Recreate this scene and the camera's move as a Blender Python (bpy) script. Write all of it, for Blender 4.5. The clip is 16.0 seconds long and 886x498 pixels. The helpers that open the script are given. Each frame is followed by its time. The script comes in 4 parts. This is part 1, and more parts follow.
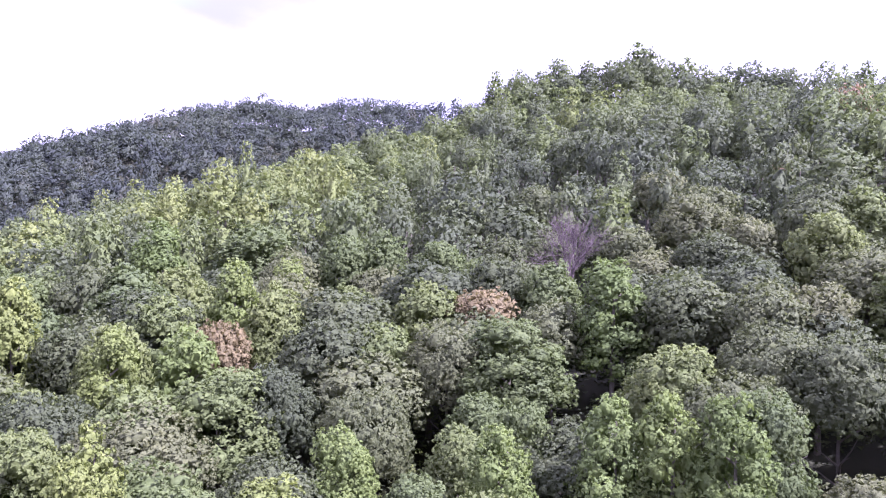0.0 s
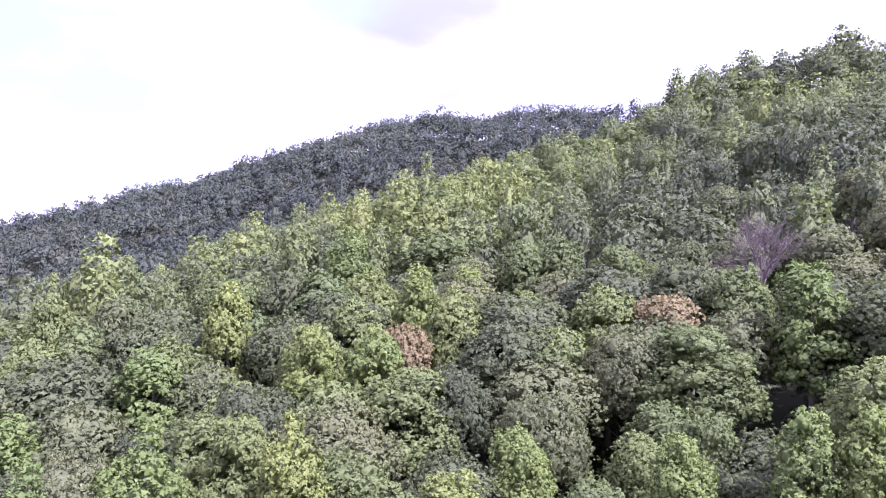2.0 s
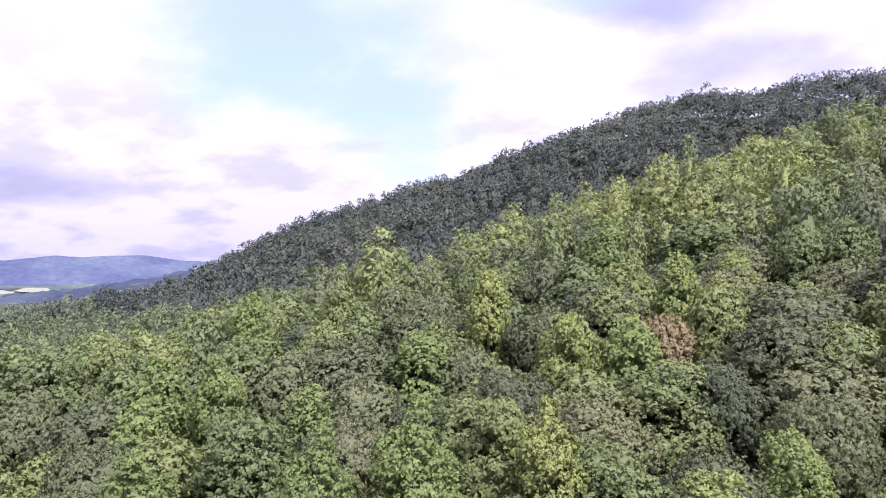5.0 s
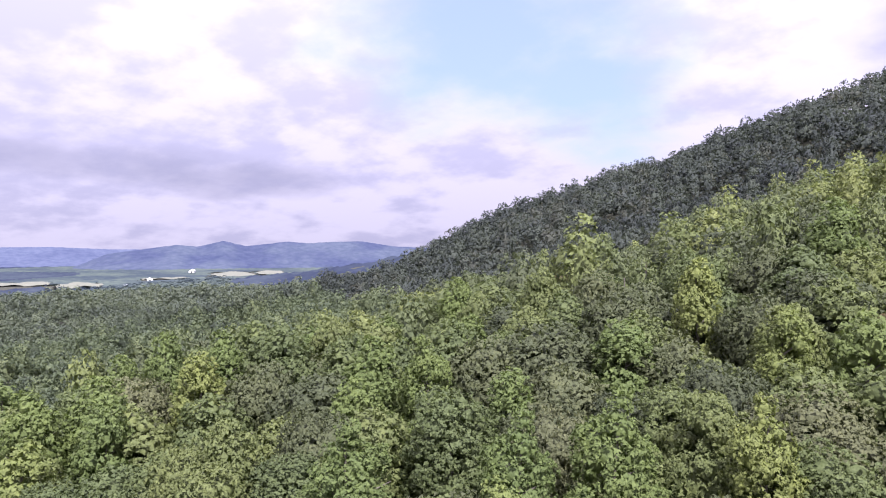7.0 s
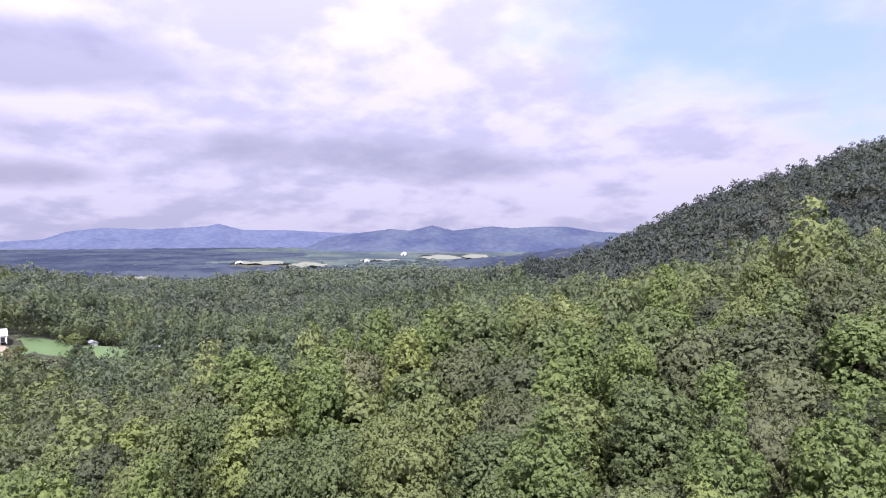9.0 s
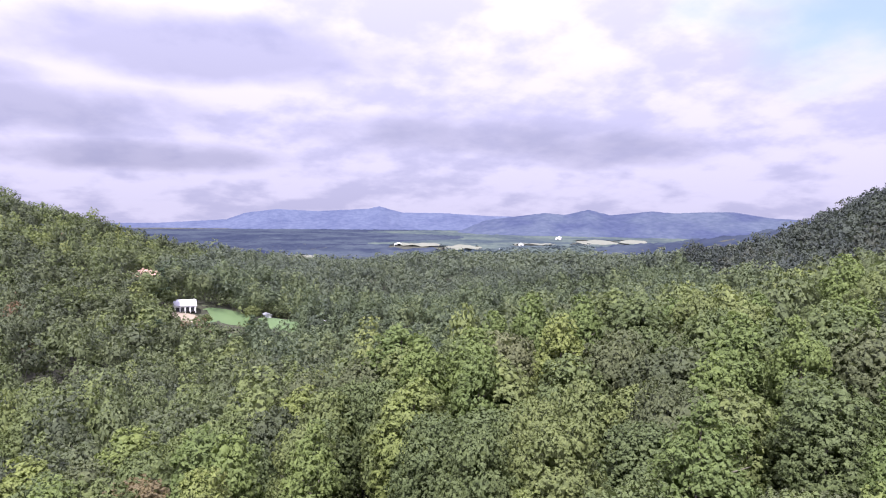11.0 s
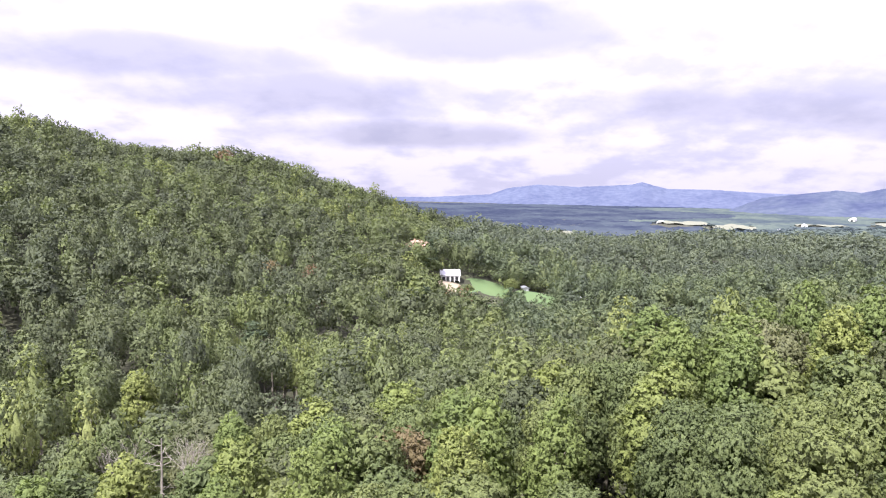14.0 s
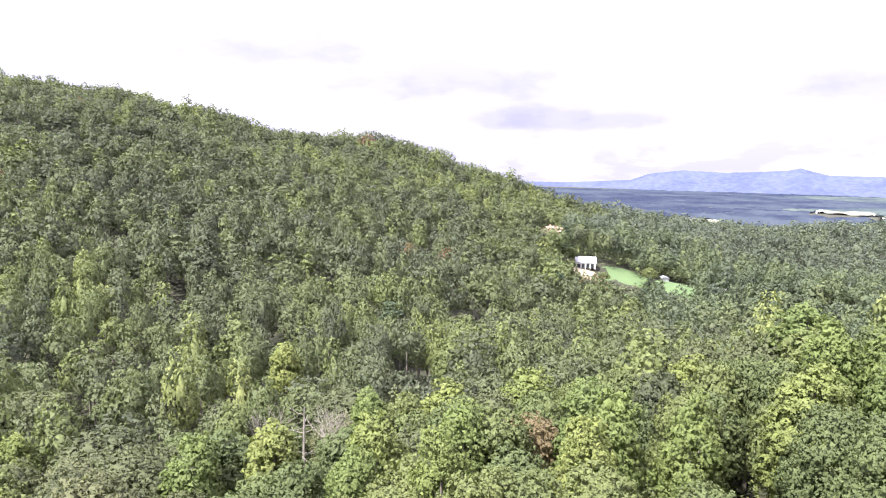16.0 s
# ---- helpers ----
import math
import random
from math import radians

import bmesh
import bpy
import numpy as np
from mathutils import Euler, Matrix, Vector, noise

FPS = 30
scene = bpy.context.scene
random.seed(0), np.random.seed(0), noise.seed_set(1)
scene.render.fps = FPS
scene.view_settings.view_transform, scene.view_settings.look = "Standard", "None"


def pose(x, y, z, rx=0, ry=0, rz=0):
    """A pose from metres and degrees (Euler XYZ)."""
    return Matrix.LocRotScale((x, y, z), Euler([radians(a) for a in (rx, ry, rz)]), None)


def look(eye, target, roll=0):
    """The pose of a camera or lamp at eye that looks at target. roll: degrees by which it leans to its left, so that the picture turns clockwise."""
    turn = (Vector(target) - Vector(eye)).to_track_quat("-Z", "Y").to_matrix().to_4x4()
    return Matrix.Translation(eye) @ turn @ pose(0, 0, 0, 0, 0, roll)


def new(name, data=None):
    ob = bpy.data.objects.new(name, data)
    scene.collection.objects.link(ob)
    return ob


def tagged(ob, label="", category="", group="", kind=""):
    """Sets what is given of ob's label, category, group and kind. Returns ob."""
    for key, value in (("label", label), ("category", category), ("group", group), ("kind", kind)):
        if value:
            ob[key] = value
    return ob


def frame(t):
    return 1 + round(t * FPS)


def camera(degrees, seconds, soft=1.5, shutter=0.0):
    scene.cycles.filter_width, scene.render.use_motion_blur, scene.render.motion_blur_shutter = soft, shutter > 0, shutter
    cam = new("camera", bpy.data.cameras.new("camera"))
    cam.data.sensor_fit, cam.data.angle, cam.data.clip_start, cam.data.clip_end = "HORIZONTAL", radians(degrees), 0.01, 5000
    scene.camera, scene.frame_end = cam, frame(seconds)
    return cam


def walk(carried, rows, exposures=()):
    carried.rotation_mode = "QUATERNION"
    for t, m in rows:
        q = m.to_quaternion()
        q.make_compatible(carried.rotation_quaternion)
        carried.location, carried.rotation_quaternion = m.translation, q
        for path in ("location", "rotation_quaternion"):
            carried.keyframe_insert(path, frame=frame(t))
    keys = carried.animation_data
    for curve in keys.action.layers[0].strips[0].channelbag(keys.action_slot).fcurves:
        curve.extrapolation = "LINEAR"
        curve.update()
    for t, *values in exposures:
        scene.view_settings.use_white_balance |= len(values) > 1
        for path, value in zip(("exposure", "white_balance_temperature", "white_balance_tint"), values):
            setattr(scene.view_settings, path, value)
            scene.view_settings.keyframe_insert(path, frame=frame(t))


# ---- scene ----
cam = camera(64.2, 16.0, 1.15)
PATH = [
    (0.0, pose(-0.00, -0.00, -0.00, 90.90, -0.55, -6.38)),
    (0.5, pose(-0.01, -0.30, -0.08, 91.08, -0.48, -3.92)),
    (1.0, pose(-0.01, -0.56, -0.14, 91.21, -0.39, -0.35)),
    (1.5, pose(0.03, -0.78, -0.19, 91.29, -0.34, 3.93)),
    (2.0, pose(0.14, -0.95, -0.20, 91.33, -0.25, 7.89)),
    (2.5, pose(0.28, -1.09, -0.18, 91.36, -0.15, 11.13)),
    (3.0, pose(0.41, -1.21, -0.14, 91.24, -0.12, 14.32)),
    (5.5, pose(0.93, -1.58, -0.21, 90.23, 0.21, 32.55)),
    (6.0, pose(1.04, -1.62, -0.17, 89.98, 0.22, 36.53)),
    (6.5, pose(1.15, -1.64, -0.16, 89.67, 0.24, 40.62)),
    (7.0, pose(1.26, -1.68, -0.17, 89.37, 0.22, 45.01)),
    (7.5, pose(1.37, -1.70, -0.21, 89.09, 0.15, 49.74)),
    (8.0, pose(1.49, -1.69, -0.23, 88.79, 0.08, 53.65)),
    (8.5, pose(1.58, -1.69, -0.23, 88.49, 0.02, 57.62)),
    (9.0, pose(1.65, -1.68, -0.23, 88.18, -0.11, 61.43)),
    (11.5, pose(2.02, -1.59, -0.33, 86.42, -0.71, 77.21)),
    (12.0, pose(2.15, -1.49, -0.31, 86.05, -0.75, 80.82)),
    (12.5, pose(2.33, -1.38, -0.27, 85.67, -0.78, 84.41)),
    (13.0, pose(2.51, -1.30, -0.21, 85.29, -0.75, 87.81)),
    (13.5, pose(2.72, -1.21, -0.15, 84.93, -0.80, 91.23)),
    (14.0, pose(2.92, -1.12, -0.10, 84.56, -0.85, 94.78)),
    (14.5, pose(3.08, -1.05, -0.05, 84.21, -0.96, 97.70)),
    (15.0, pose(3.18, -0.98, 0.00, 83.84, -1.00, 100.52)),
    (15.5, pose(3.27, -0.89, 0.06, 83.50, -1.08, 103.26)),
    (16.0, pose(3.36, -0.78, 0.12, 83.13, -1.12, 105.79)),
]
EXPOSURE = [(0.0, 1.83, 5350, 37), (3.0, 1.6, 5600, 28), (6.0, 1.15, 5950, 18), (9.0, 0.97, 5900, 17), (12.5, 1.18, 6000, 14), (14.5, 1.48, 6250, 10), (16.0, 1.75, 6200, 10)]
walk(cam, PATH, EXPOSURE)


# ---- sky, sun, exposure ----
SUN_BEARING, SUN_HEIGHT = -122.0, 55.0


def bearing(az, dist, z=0.0):
    """A place seen from the hover point: degrees to the left of +y, metres away, height."""
    a = radians(az)
    return Vector((-dist * math.sin(a), dist * math.cos(a), z))


def build_sky():
    world = bpy.data.worlds.new("cloudy_sky")
    world.use_nodes = True
    scene.world = world
    nt = world.node_tree
    nt.nodes.clear()
    N, L = nt.nodes.new, nt.links.new
    out = N("ShaderNodeOutputWorld")
    bg = N("ShaderNodeBackground")
    sky = N("ShaderNodeTexSky")
    sky.sky_type, sky.sun_disc = "NISHITA", False
    sky.sun_elevation, sky.sun_rotation = radians(SUN_HEIGHT), radians(-SUN_BEARING)
    sky.dust_density = 1.5
    co = N("ShaderNodeTexCoord")
    sep = N("ShaderNodeSeparateXYZ")
    L(co.outputs["Generated"], sep.inputs[0])

    def op(kind, a, b=None):
        n = N("ShaderNodeMath")
        n.operation = kind
        for i, v in enumerate((a, b)):
            if v is None:
                continue
            if isinstance(v, (int, float)):
                n.inputs[i].default_value = v
            else:
                L(v, n.inputs[i])
        return n.outputs[0]

    # cloud deck: directions laid out on a flat layer overhead
    lift = op("ADD", sep.outputs[2], 0.30)
    flat = N("ShaderNodeCombineXYZ")
    L(op("DIVIDE", sep.outputs[0], lift), flat.inputs[0])
    L(op("DIVIDE", sep.outputs[1], lift), flat.inputs[1])
    az = op("MULTIPLY", op("ARCTAN2", op("MULTIPLY", sep.outputs[0], -1.0), sep.outputs[1]), 57.2958)
    el = op("MULTIPLY", op("ARCSINE", sep.outputs[2]), 57.2958)

    def wisps(scale, detail, shift):
        mp = N("ShaderNodeMapping")
        mp.inputs["Location"].default_value = shift
        L(flat.outputs[0], mp.inputs[0])
        n = N("ShaderNodeTexNoise")
        n.inputs["Scale"].default_value, n.inputs["Detail"].default_value = scale, detail
        n.inputs["Roughness"].default_value = 0.55
        L(mp.outputs[0], n.inputs[0])
        return n.outputs["Fac"]

    def step(value, lo, hi):
        r = N("ShaderNodeMapRange")
        r.interpolation_type = "SMOOTHSTEP"
        r.inputs[1].default_value, r.inputs[2].default_value = lo, hi
        L(value, r.inputs[0])
        return r.outputs[0]

    broad, fine, puffs = wisps(0.7, 4.0, (0.0, 0.0, 0.0)), wisps(2.2, 6.0, (3.1, 1.7, 0.0)), wisps(3.6, 5.0, (7.3, 2.2, 0.0))

    def bank(a0, e0, wa, we, tilt=0.0):
        """A cloud or a gap in the deck, ragged at its edge: 1 in its middle, 0 outside."""
        da = op("SUBTRACT", az, a0)
        de = op("SUBTRACT", op("SUBTRACT", el, e0), op("MULTIPLY", da, tilt))
        p, q = op("DIVIDE", da, wa), op("DIVIDE", de, we)
        d2 = op("ADD", op("MULTIPLY", p, p), op("MULTIPLY", q, q))
        ragged = op("ADD", d2, op("MULTIPLY", op("SUBTRACT", fine, 0.5), 4.6))
        ragged = op("ADD", ragged, op("MULTIPLY", op("SUBTRACT", broad, 0.5), 3.0))
        return op("SUBTRACT", 1.0, step(ragged, -0.2, 1.9))

    gap = bank(42, 17.5, 15, 7.5, 0.06)
    gap = op("MAXIMUM", gap, bank(33, 11.5, 7, 4.0))
    gap = op("MAXIMUM", gap, bank(20, 21, 6, 3))
    heap = op("ADD", op("ADD", op("MULTIPLY", fine, 0.35), op("MULTIPLY", broad, 0.25)), op("MULTIPLY", puffs, 0.4))
    grey = op("MULTIPLY", step(heap, 0.46, 0.57), 0.75)
    dark = op("MULTIPLY", grey, 0.0)
    for b in ((60.5, 5.0, 7, 1.3), (72, 6.0, 12, 1.6), (106, 6.6, 13, 1.7), (118, 8.5, 12, 1.6), (90, 12, 14, 2.2), (98, 3.8, 10, 1.1)):
        dark = op("MAXIMUM", dark, op("MULTIPLY", bank(*b), 0.62))
    dark = op("MAXIMUM", dark, bank(12.5, 20.8, 10, 4.2))
    dark = op("MAXIMUM", dark, op("MULTIPLY", bank(5, 14.2, 9, 2.4), 0.6))
    mid = N("ShaderNodeMix")
    mid.data_type = "RGBA"
    mid.inputs[0].default_value = 0.75
    L(sky.outputs[0], mid.inputs[6])
    mid.inputs[7].default_value = SKY_BLUE
    body = N("ShaderNodeMix")
    body.data_type = "RGBA"
    L(grey, body.inputs[0])
    body.inputs[6].default_value = CLOUD_WHITE
    body.inputs[7].default_value = CLOUD_GREY
    mix = N("ShaderNodeMix")
    mix.data_type = "RGBA"
    L(gap, mix.inputs[0])
    base = N("ShaderNodeMix")
    base.data_type = "RGBA"
    L(dark, base.inputs[0])
    L(body.outputs[2], base.inputs[6])
    base.inputs[7].default_value = CLOUD_DARK
    # a cloud deck is brighter overhead than low down
    bright = N("ShaderNodeVectorMath")
    bright.operation = "SCALE"
    L(base.outputs[2], bright.inputs[0])
    L(op("DIVIDE", op("ADD", 1.0, op("MULTIPLY", op("MAXIMUM", sep.outputs[2], 0.0), 2.0)), 1.3), bright.inputs["Scale"])
    L(bright.outputs[0], mix.inputs[6])
    L(mid.outputs[2], mix.inputs[7])
    L(mix.outputs[2], bg.inputs[0])
    bg.inputs[1].default_value = 0.1
    L(bg.outputs[0], out.inputs[0])


SKY_BLUE = (3.25, 3.8, 5.5, 1)
CLOUD_WHITE = (4.9, 4.5, 5.4, 1)
CLOUD_GREY = (3.2, 3.05, 4.15, 1)
CLOUD_DARK = (2.1, 2.05, 2.9, 1)
build_sky()
sun = new("sun", bpy.data.lights.new("sun", "SUN"))
sun.data.energy, sun.data.angle, sun.data.color = 4.7, radians(1.0), (1.0, 0.95, 0.86)
sun.matrix_world = look(bearing(SUN_BEARING, 300 * math.cos(radians(SUN_HEIGHT)), 300 * math.sin(radians(SUN_HEIGHT))), (0, 0, 0))


# ---- materials ----
def material(name):
    m = bpy.data.materials.new(name)
    m.use_nodes = True
    nt = m.node_tree
    return m, nt, nt.nodes["Principled BSDF"], nt.nodes.new, nt.links.new


def mixed(nt, fac, a, b, mode="MIX"):
    n = nt.nodes.new("ShaderNodeMix")
    n.data_type, n.blend_type = "RGBA", mode
    for i, v in ((0, fac), (6, a), (7, b)):
        if isinstance(v, (int, float)):
            n.inputs[i].default_value = v
        elif isinstance(v, tuple):
            n.inputs[i].default_value = (*v, 1)
        else:
            nt.links.new(v, n.inputs[i])
    return n.outputs[2]


def noise_tex(nt, scale, detail=3.0, coord="Object"):
    co = nt.nodes.new("ShaderNodeTexCoord")
    n = nt.nodes.new("ShaderNodeTexNoise")
    n.inputs["Scale"].default_value, n.inputs["Detail"].default_value = scale, detail
    nt.links.new(co.outputs[coord], n.inputs[0])
    return n


def ramp(nt, value, stops):
    n = nt.nodes.new("ShaderNodeValToRGB")
    while len(n.color_ramp.elements) < len(stops):
        n.color_ramp.elements.new(0.5)
    for e, (p, c) in zip(n.color_ramp.elements, stops):
        e.position, e.color = p, (*c, 1)
    nt.links.new(value, n.inputs[0])
    return n.outputs[0]


def leaf_material(name, stops, source):
    """Foliage: species colour by tree, in some ramps mixed with haze and cloud shade, mottled leaf by leaf, a little
    light passing through.
    """
    m, nt, bsdf, N, L = material(name)
    if source == "object":
        pick = N("ShaderNodeObjectInfo").outputs["Random"]
    else:
        at = N("ShaderNodeAttribute")
        at.attribute_name = "tint"
        pick = at.outputs["Fac"]
    col = ramp(nt, pick, stops)
    geo = N("ShaderNodeNewGeometry")
    leafy = ramp(nt, geo.outputs["Random Per Island"], [(0.0, (0.84, 0.85, 0.85)), (0.5, (0.98, 0.98, 0.98)), (1.0, (1.2, 1.18, 1.14))])
    col = mixed(nt, 1.0, col, leafy, "MULTIPLY")
    patch = ramp(nt, noise_tex(nt, 0.35, 2.0).outputs["Fac"], [(0.3, (0.92, 0.94, 0.94)), (0.7, (1.07, 1.05, 1.0))])
    col = mixed(nt, 0.8, col, patch, "MULTIPLY")
    small = noise_tex(nt, 1.7, 4.0)
    col = mixed(nt, 0.85, col, ramp(nt, small.outputs["Fac"], [(0.3, (0.82, 0.83, 0.83)), (0.5, (1.0, 1.0, 1.0)), (0.72, (1.13, 1.12, 1.1))]), "MULTIPLY")
    tuft = noise_tex(nt, 5.5, 2.0)
    col = mixed(nt, 0.9, col, ramp(nt, tuft.outputs["Fac"], [(0.36, (0.88, 0.89, 0.89)), (0.5, (1.0, 1.0, 1.0)), (0.64, (1.1, 1.09, 1.08))]), "MULTIPLY")
    bp = N("ShaderNodeBump")
    bp.inputs["Strength"].default_value, bp.inputs["Distance"].default_value = 0.5, 0.3
    L(small.outputs["Fac"], bp.inputs["Height"])
    L(bp.outputs[0], bsdf.inputs["Normal"])
    L(col, bsdf.inputs["Base Color"])
    bsdf.inputs["Roughness"].default_value = 0.68
    bsdf.inputs["Specular IOR Level"].default_value = 0.22
    tr = N("ShaderNodeBsdfTranslucent")
    L(mixed(nt, 1.0, col, (1.1, 1.14, 0.86), "MULTIPLY"), tr.inputs[0])
    mx = N("ShaderNodeMixShader")
    mx.inputs[0].default_value = 0.36
    L(bsdf.outputs[0], mx.inputs[1])
    L(tr.outputs[0], mx.inputs[2])
    L(mx.outputs[0], nt.nodes["Material Output"].inputs[0])
    return m


def plain(name, a, b, scale=1.0, rough=0.85, bump=0.0):
    m, nt, bsdf, N, L = material(name)
    n = noise_tex(nt, scale, 5.0)
    L(mixed(nt, n.outputs["Fac"], a, b), bsdf.inputs["Base Color"])
    bsdf.inputs["Roughness"].default_value = rough
    if bump:
        bp = N("ShaderNodeBump")
        bp.inputs["Strength"].default_value, bp.inputs["Distance"].default_value = bump, 0.05
        L(n.outputs["Fac"], bp.inputs["Height"])
        L(bp.outputs[0], bsdf.inputs["Normal"])
    return m


OAK = [(0.0, (0.080, 0.093, 0.056)), (0.35, (0.101, 0.115, 0.063)), (0.7, (0.121, 0.134, 0.071)), (1.0, (0.143, 0.149, 0.082))]
POPLAR = [(0.0, (0.130, 0.168, 0.062)), (0.5, (0.156, 0.194, 0.068)), (1.0, (0.196, 0.220, 0.076))]
MAPLE = [(0.0, (0.106, 0.132, 0.061)), (0.5, (0.130, 0.157, 0.067)), (1.0, (0.164, 0.187, 0.075))]
RUST = [(0.0, (0.180, 0.142, 0.084)), (1.0, (0.200, 0.160, 0.092))]
PINE = [(0.0, (0.062, 0.088, 0.055)), (1.0, (0.080, 0.104, 0.062))]
MIXED = [(0.0, (0.086, 0.100, 0.066)), (0.3, (0.110, 0.126, 0.072)), (0.55, (0.128, 0.153, 0.073)), (0.8, (0.158, 0.186, 0.077)), (0.97, (0.196, 0.220, 0.085)), (1.0, (0.19, 0.130, 0.090))]
# leaf greens darkened to paint in the cloud shadow on the steep ridge
SHADED_RIDGE = [(0.0, (0.052, 0.060, 0.062)), (0.5, (0.062, 0.072, 0.068)), (0.9, (0.080, 0.092, 0.076)), (1.0, (0.088, 0.090, 0.078))]
# leaf greens greyed step by step to paint in the haze of distance
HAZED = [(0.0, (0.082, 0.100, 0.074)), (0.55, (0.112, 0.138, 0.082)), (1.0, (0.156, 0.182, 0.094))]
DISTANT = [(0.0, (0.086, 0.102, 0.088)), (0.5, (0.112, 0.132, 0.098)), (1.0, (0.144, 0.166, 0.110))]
LEAF = {k: leaf_material(k + "_leaves", v, "object") for k, v in (("oak", OAK), ("poplar", POPLAR), ("maple", MAPLE), ("rust", RUST), ("pine", PINE))}
FAR_LEAF = leaf_material("mixed_leaves", MIXED, "attribute")
SHADED_LEAF = leaf_material("cloud_shaded_leaves", SHADED_RIDGE, "attribute")
HAZED_LEAF = leaf_material("hazed_green_leaves", HAZED, "attribute")
DISTANT_LEAF = leaf_material("far_hazed_leaves", DISTANT, "attribute")
BARK = plain("grey_brown_bark", (0.10, 0.085, 0.07), (0.20, 0.175, 0.15), 3.0, 0.9, 0.4)
PALE_BARK = plain("bleached_bark", (0.20, 0.18, 0.155), (0.31, 0.28, 0.245), 3.0, 0.9, 0.3)
DEAD_BARK = plain("dead_purple_grey_bark", (0.085, 0.062, 0.070), (0.15, 0.112, 0.120), 3.0, 0.9, 0.3)
SOIL = plain("leaf_litter", (0.022, 0.026, 0.014), (0.048, 0.044, 0.026), 0.5, 0.95, 0.5)


# ---- terrain ----
TREE_TOP = 19.0
# ridge, flank and valley lines: bearing, distance, height of the tree tops
LINES = {
    "below": [(0, 0, -21), (-40, 60, -12), (-9, 61, -15.7), (36, 62, -16), (66, 61, -19), (86, 59, -24), (110, 70, -32), (135, 80, -37)],
    "flank": [(-40, 110, 8), (-17, 95, -1), (-8, 127, 5), (8, 121, 3.5), (22, 104, -3.6), (45, 110, -11), (58.7, 110, -16), (66, 112, -17.5), (77, 112, -20.5), (72, 85, -22), (90, 112, -33), (60, 200, -34), (70, 200, -46), (80, 190, -48), (50, 250, -35), (59, 255, -48), (66, 260, -57), (72, 265, -64), (78, 270, -66)],
    "near_slope": [(-40, 200, 42), (-17, 258, 53), (-12, 186, 30), (-3.5, 190, 24), (6, 178, 19.6), (17, 162, 9)],
    "near_crest": [(-46, 345, 54), (-38, 345, 65), (-30, 340, 75), (-26, 335, 83), (-22, 330, 90), (-16, 320, 84), (-12, 310, 75), (-8.8, 300, 66), (-5.6, 290, 60), (0, 240, 40), (5, 215, 31), (10, 195, 21), (17, 175, 13), (23, 165, 7.5), (30, 165, -1), (36, 185, -7), (45, 260, -18), (52, 400, -30), (58, 600, -45), (62, 900, -63)],
    "trough": [(-44, 520, 40), (-38, 520, 45), (-30, 520, 50), (-15, 480, 40), (0, 400, 25), (10, 370, 15), (20, 340, 2), (30, 300, -12), (38, 300, -17), (45, 370, -25), (50, 480, -33)],
    "dark_crest": [(-14, 640, 146), (-5.6, 600, 134), (2, 600, 130), (10, 580, 124), (14, 560, 110), (19, 560, 93), (25.5, 550, 68), (29, 540, 58), (36, 530, 29), (40, 530, 17), (45, 530, 2), (49, 560, -16), (55, 680, -46)],
    "ravine": [(165, 130, -36), (150, 150, -43), (130, 140, -46), (112, 170, -46), (100, 230, -54), (90, 320, -61), (86, 400, -69), (82, 480, -66), (79, 600, -58), (74, 916, -63), (70, 1150, -73)],
    "left_crest": [(150, 720, 85), (137, 680, 65), (129, 650, 50), (123, 620, 40), (118.7, 620, 26), (115, 620, 20), (110, 620, 15), (105, 620, 3), (100.5, 640, -11), (96, 680, -27), (92.4, 750, -46), (88, 850, -63), (84, 900, -69)],
    "left_slope": [(140, 350, -2), (121, 331, -25), (108, 340, -41), (107, 582, -5), (126, 556, 24), (94, 452, -47), (91, 440, -51), (88, 475, -52), (84, 465, -55), (97, 574, -40)],
    "behind": [(180, 200, -10), (180, 600, 50), (-90, 200, 5), (-90, 600, 70), (-130, 400, 30), (-60, 420, 60), (110, 950, -40), (135, 1050, 20), (-10, 850, 90), (15, 850, 60), (35, 850, -20)],
    "valley": [(58, 1300, -84), (66, 1500, -92), (75, 1500, -98), (80, 1150, -84), (85, 1150, -90), (92, 1150, -92), (85, 1400, -104), (95, 1300, -100)],
    "far_ridge": [(44, 1500, 12), (46, 1500, -5), (50, 1550, -26), (55, 1600, -50), (60, 1700, -70), (66, 1800, -90)],
    "far_valley": [(93, 2200, -108), (85, 2300, -110), (78, 2400, -108), (66, 2500, -104), (55, 2500, -100), (110, 2200, -95), (130, 2200, -60), (-60, 2000, 60), (180, 2000, 60), (0, 2000, 40), (30, 2200, -40), (-120, 2000, 60)],
}
SPOTS = np.array([bearing(a, d, z - TREE_TOP)[:] for line in LINES.values() for a, d, z in line])


def fit_surface():
    """A smooth sheet through the ridge and valley lines."""
    xy, n = SPOTS[:, :2] / 100, len(SPOTS)
    k = np.hypot(*(xy[:, None] - xy[None]).transpose(2, 0, 1))
    a = np.block([[k, np.ones((n, 1)), xy], [np.ones((1, n)), np.zeros((1, 3))], [xy.T, np.zeros((2, 3))]])
    return xy, np.linalg.solve(a, np.r_[SPOTS[:, 2], 0, 0, 0])


SHEET = fit_surface()


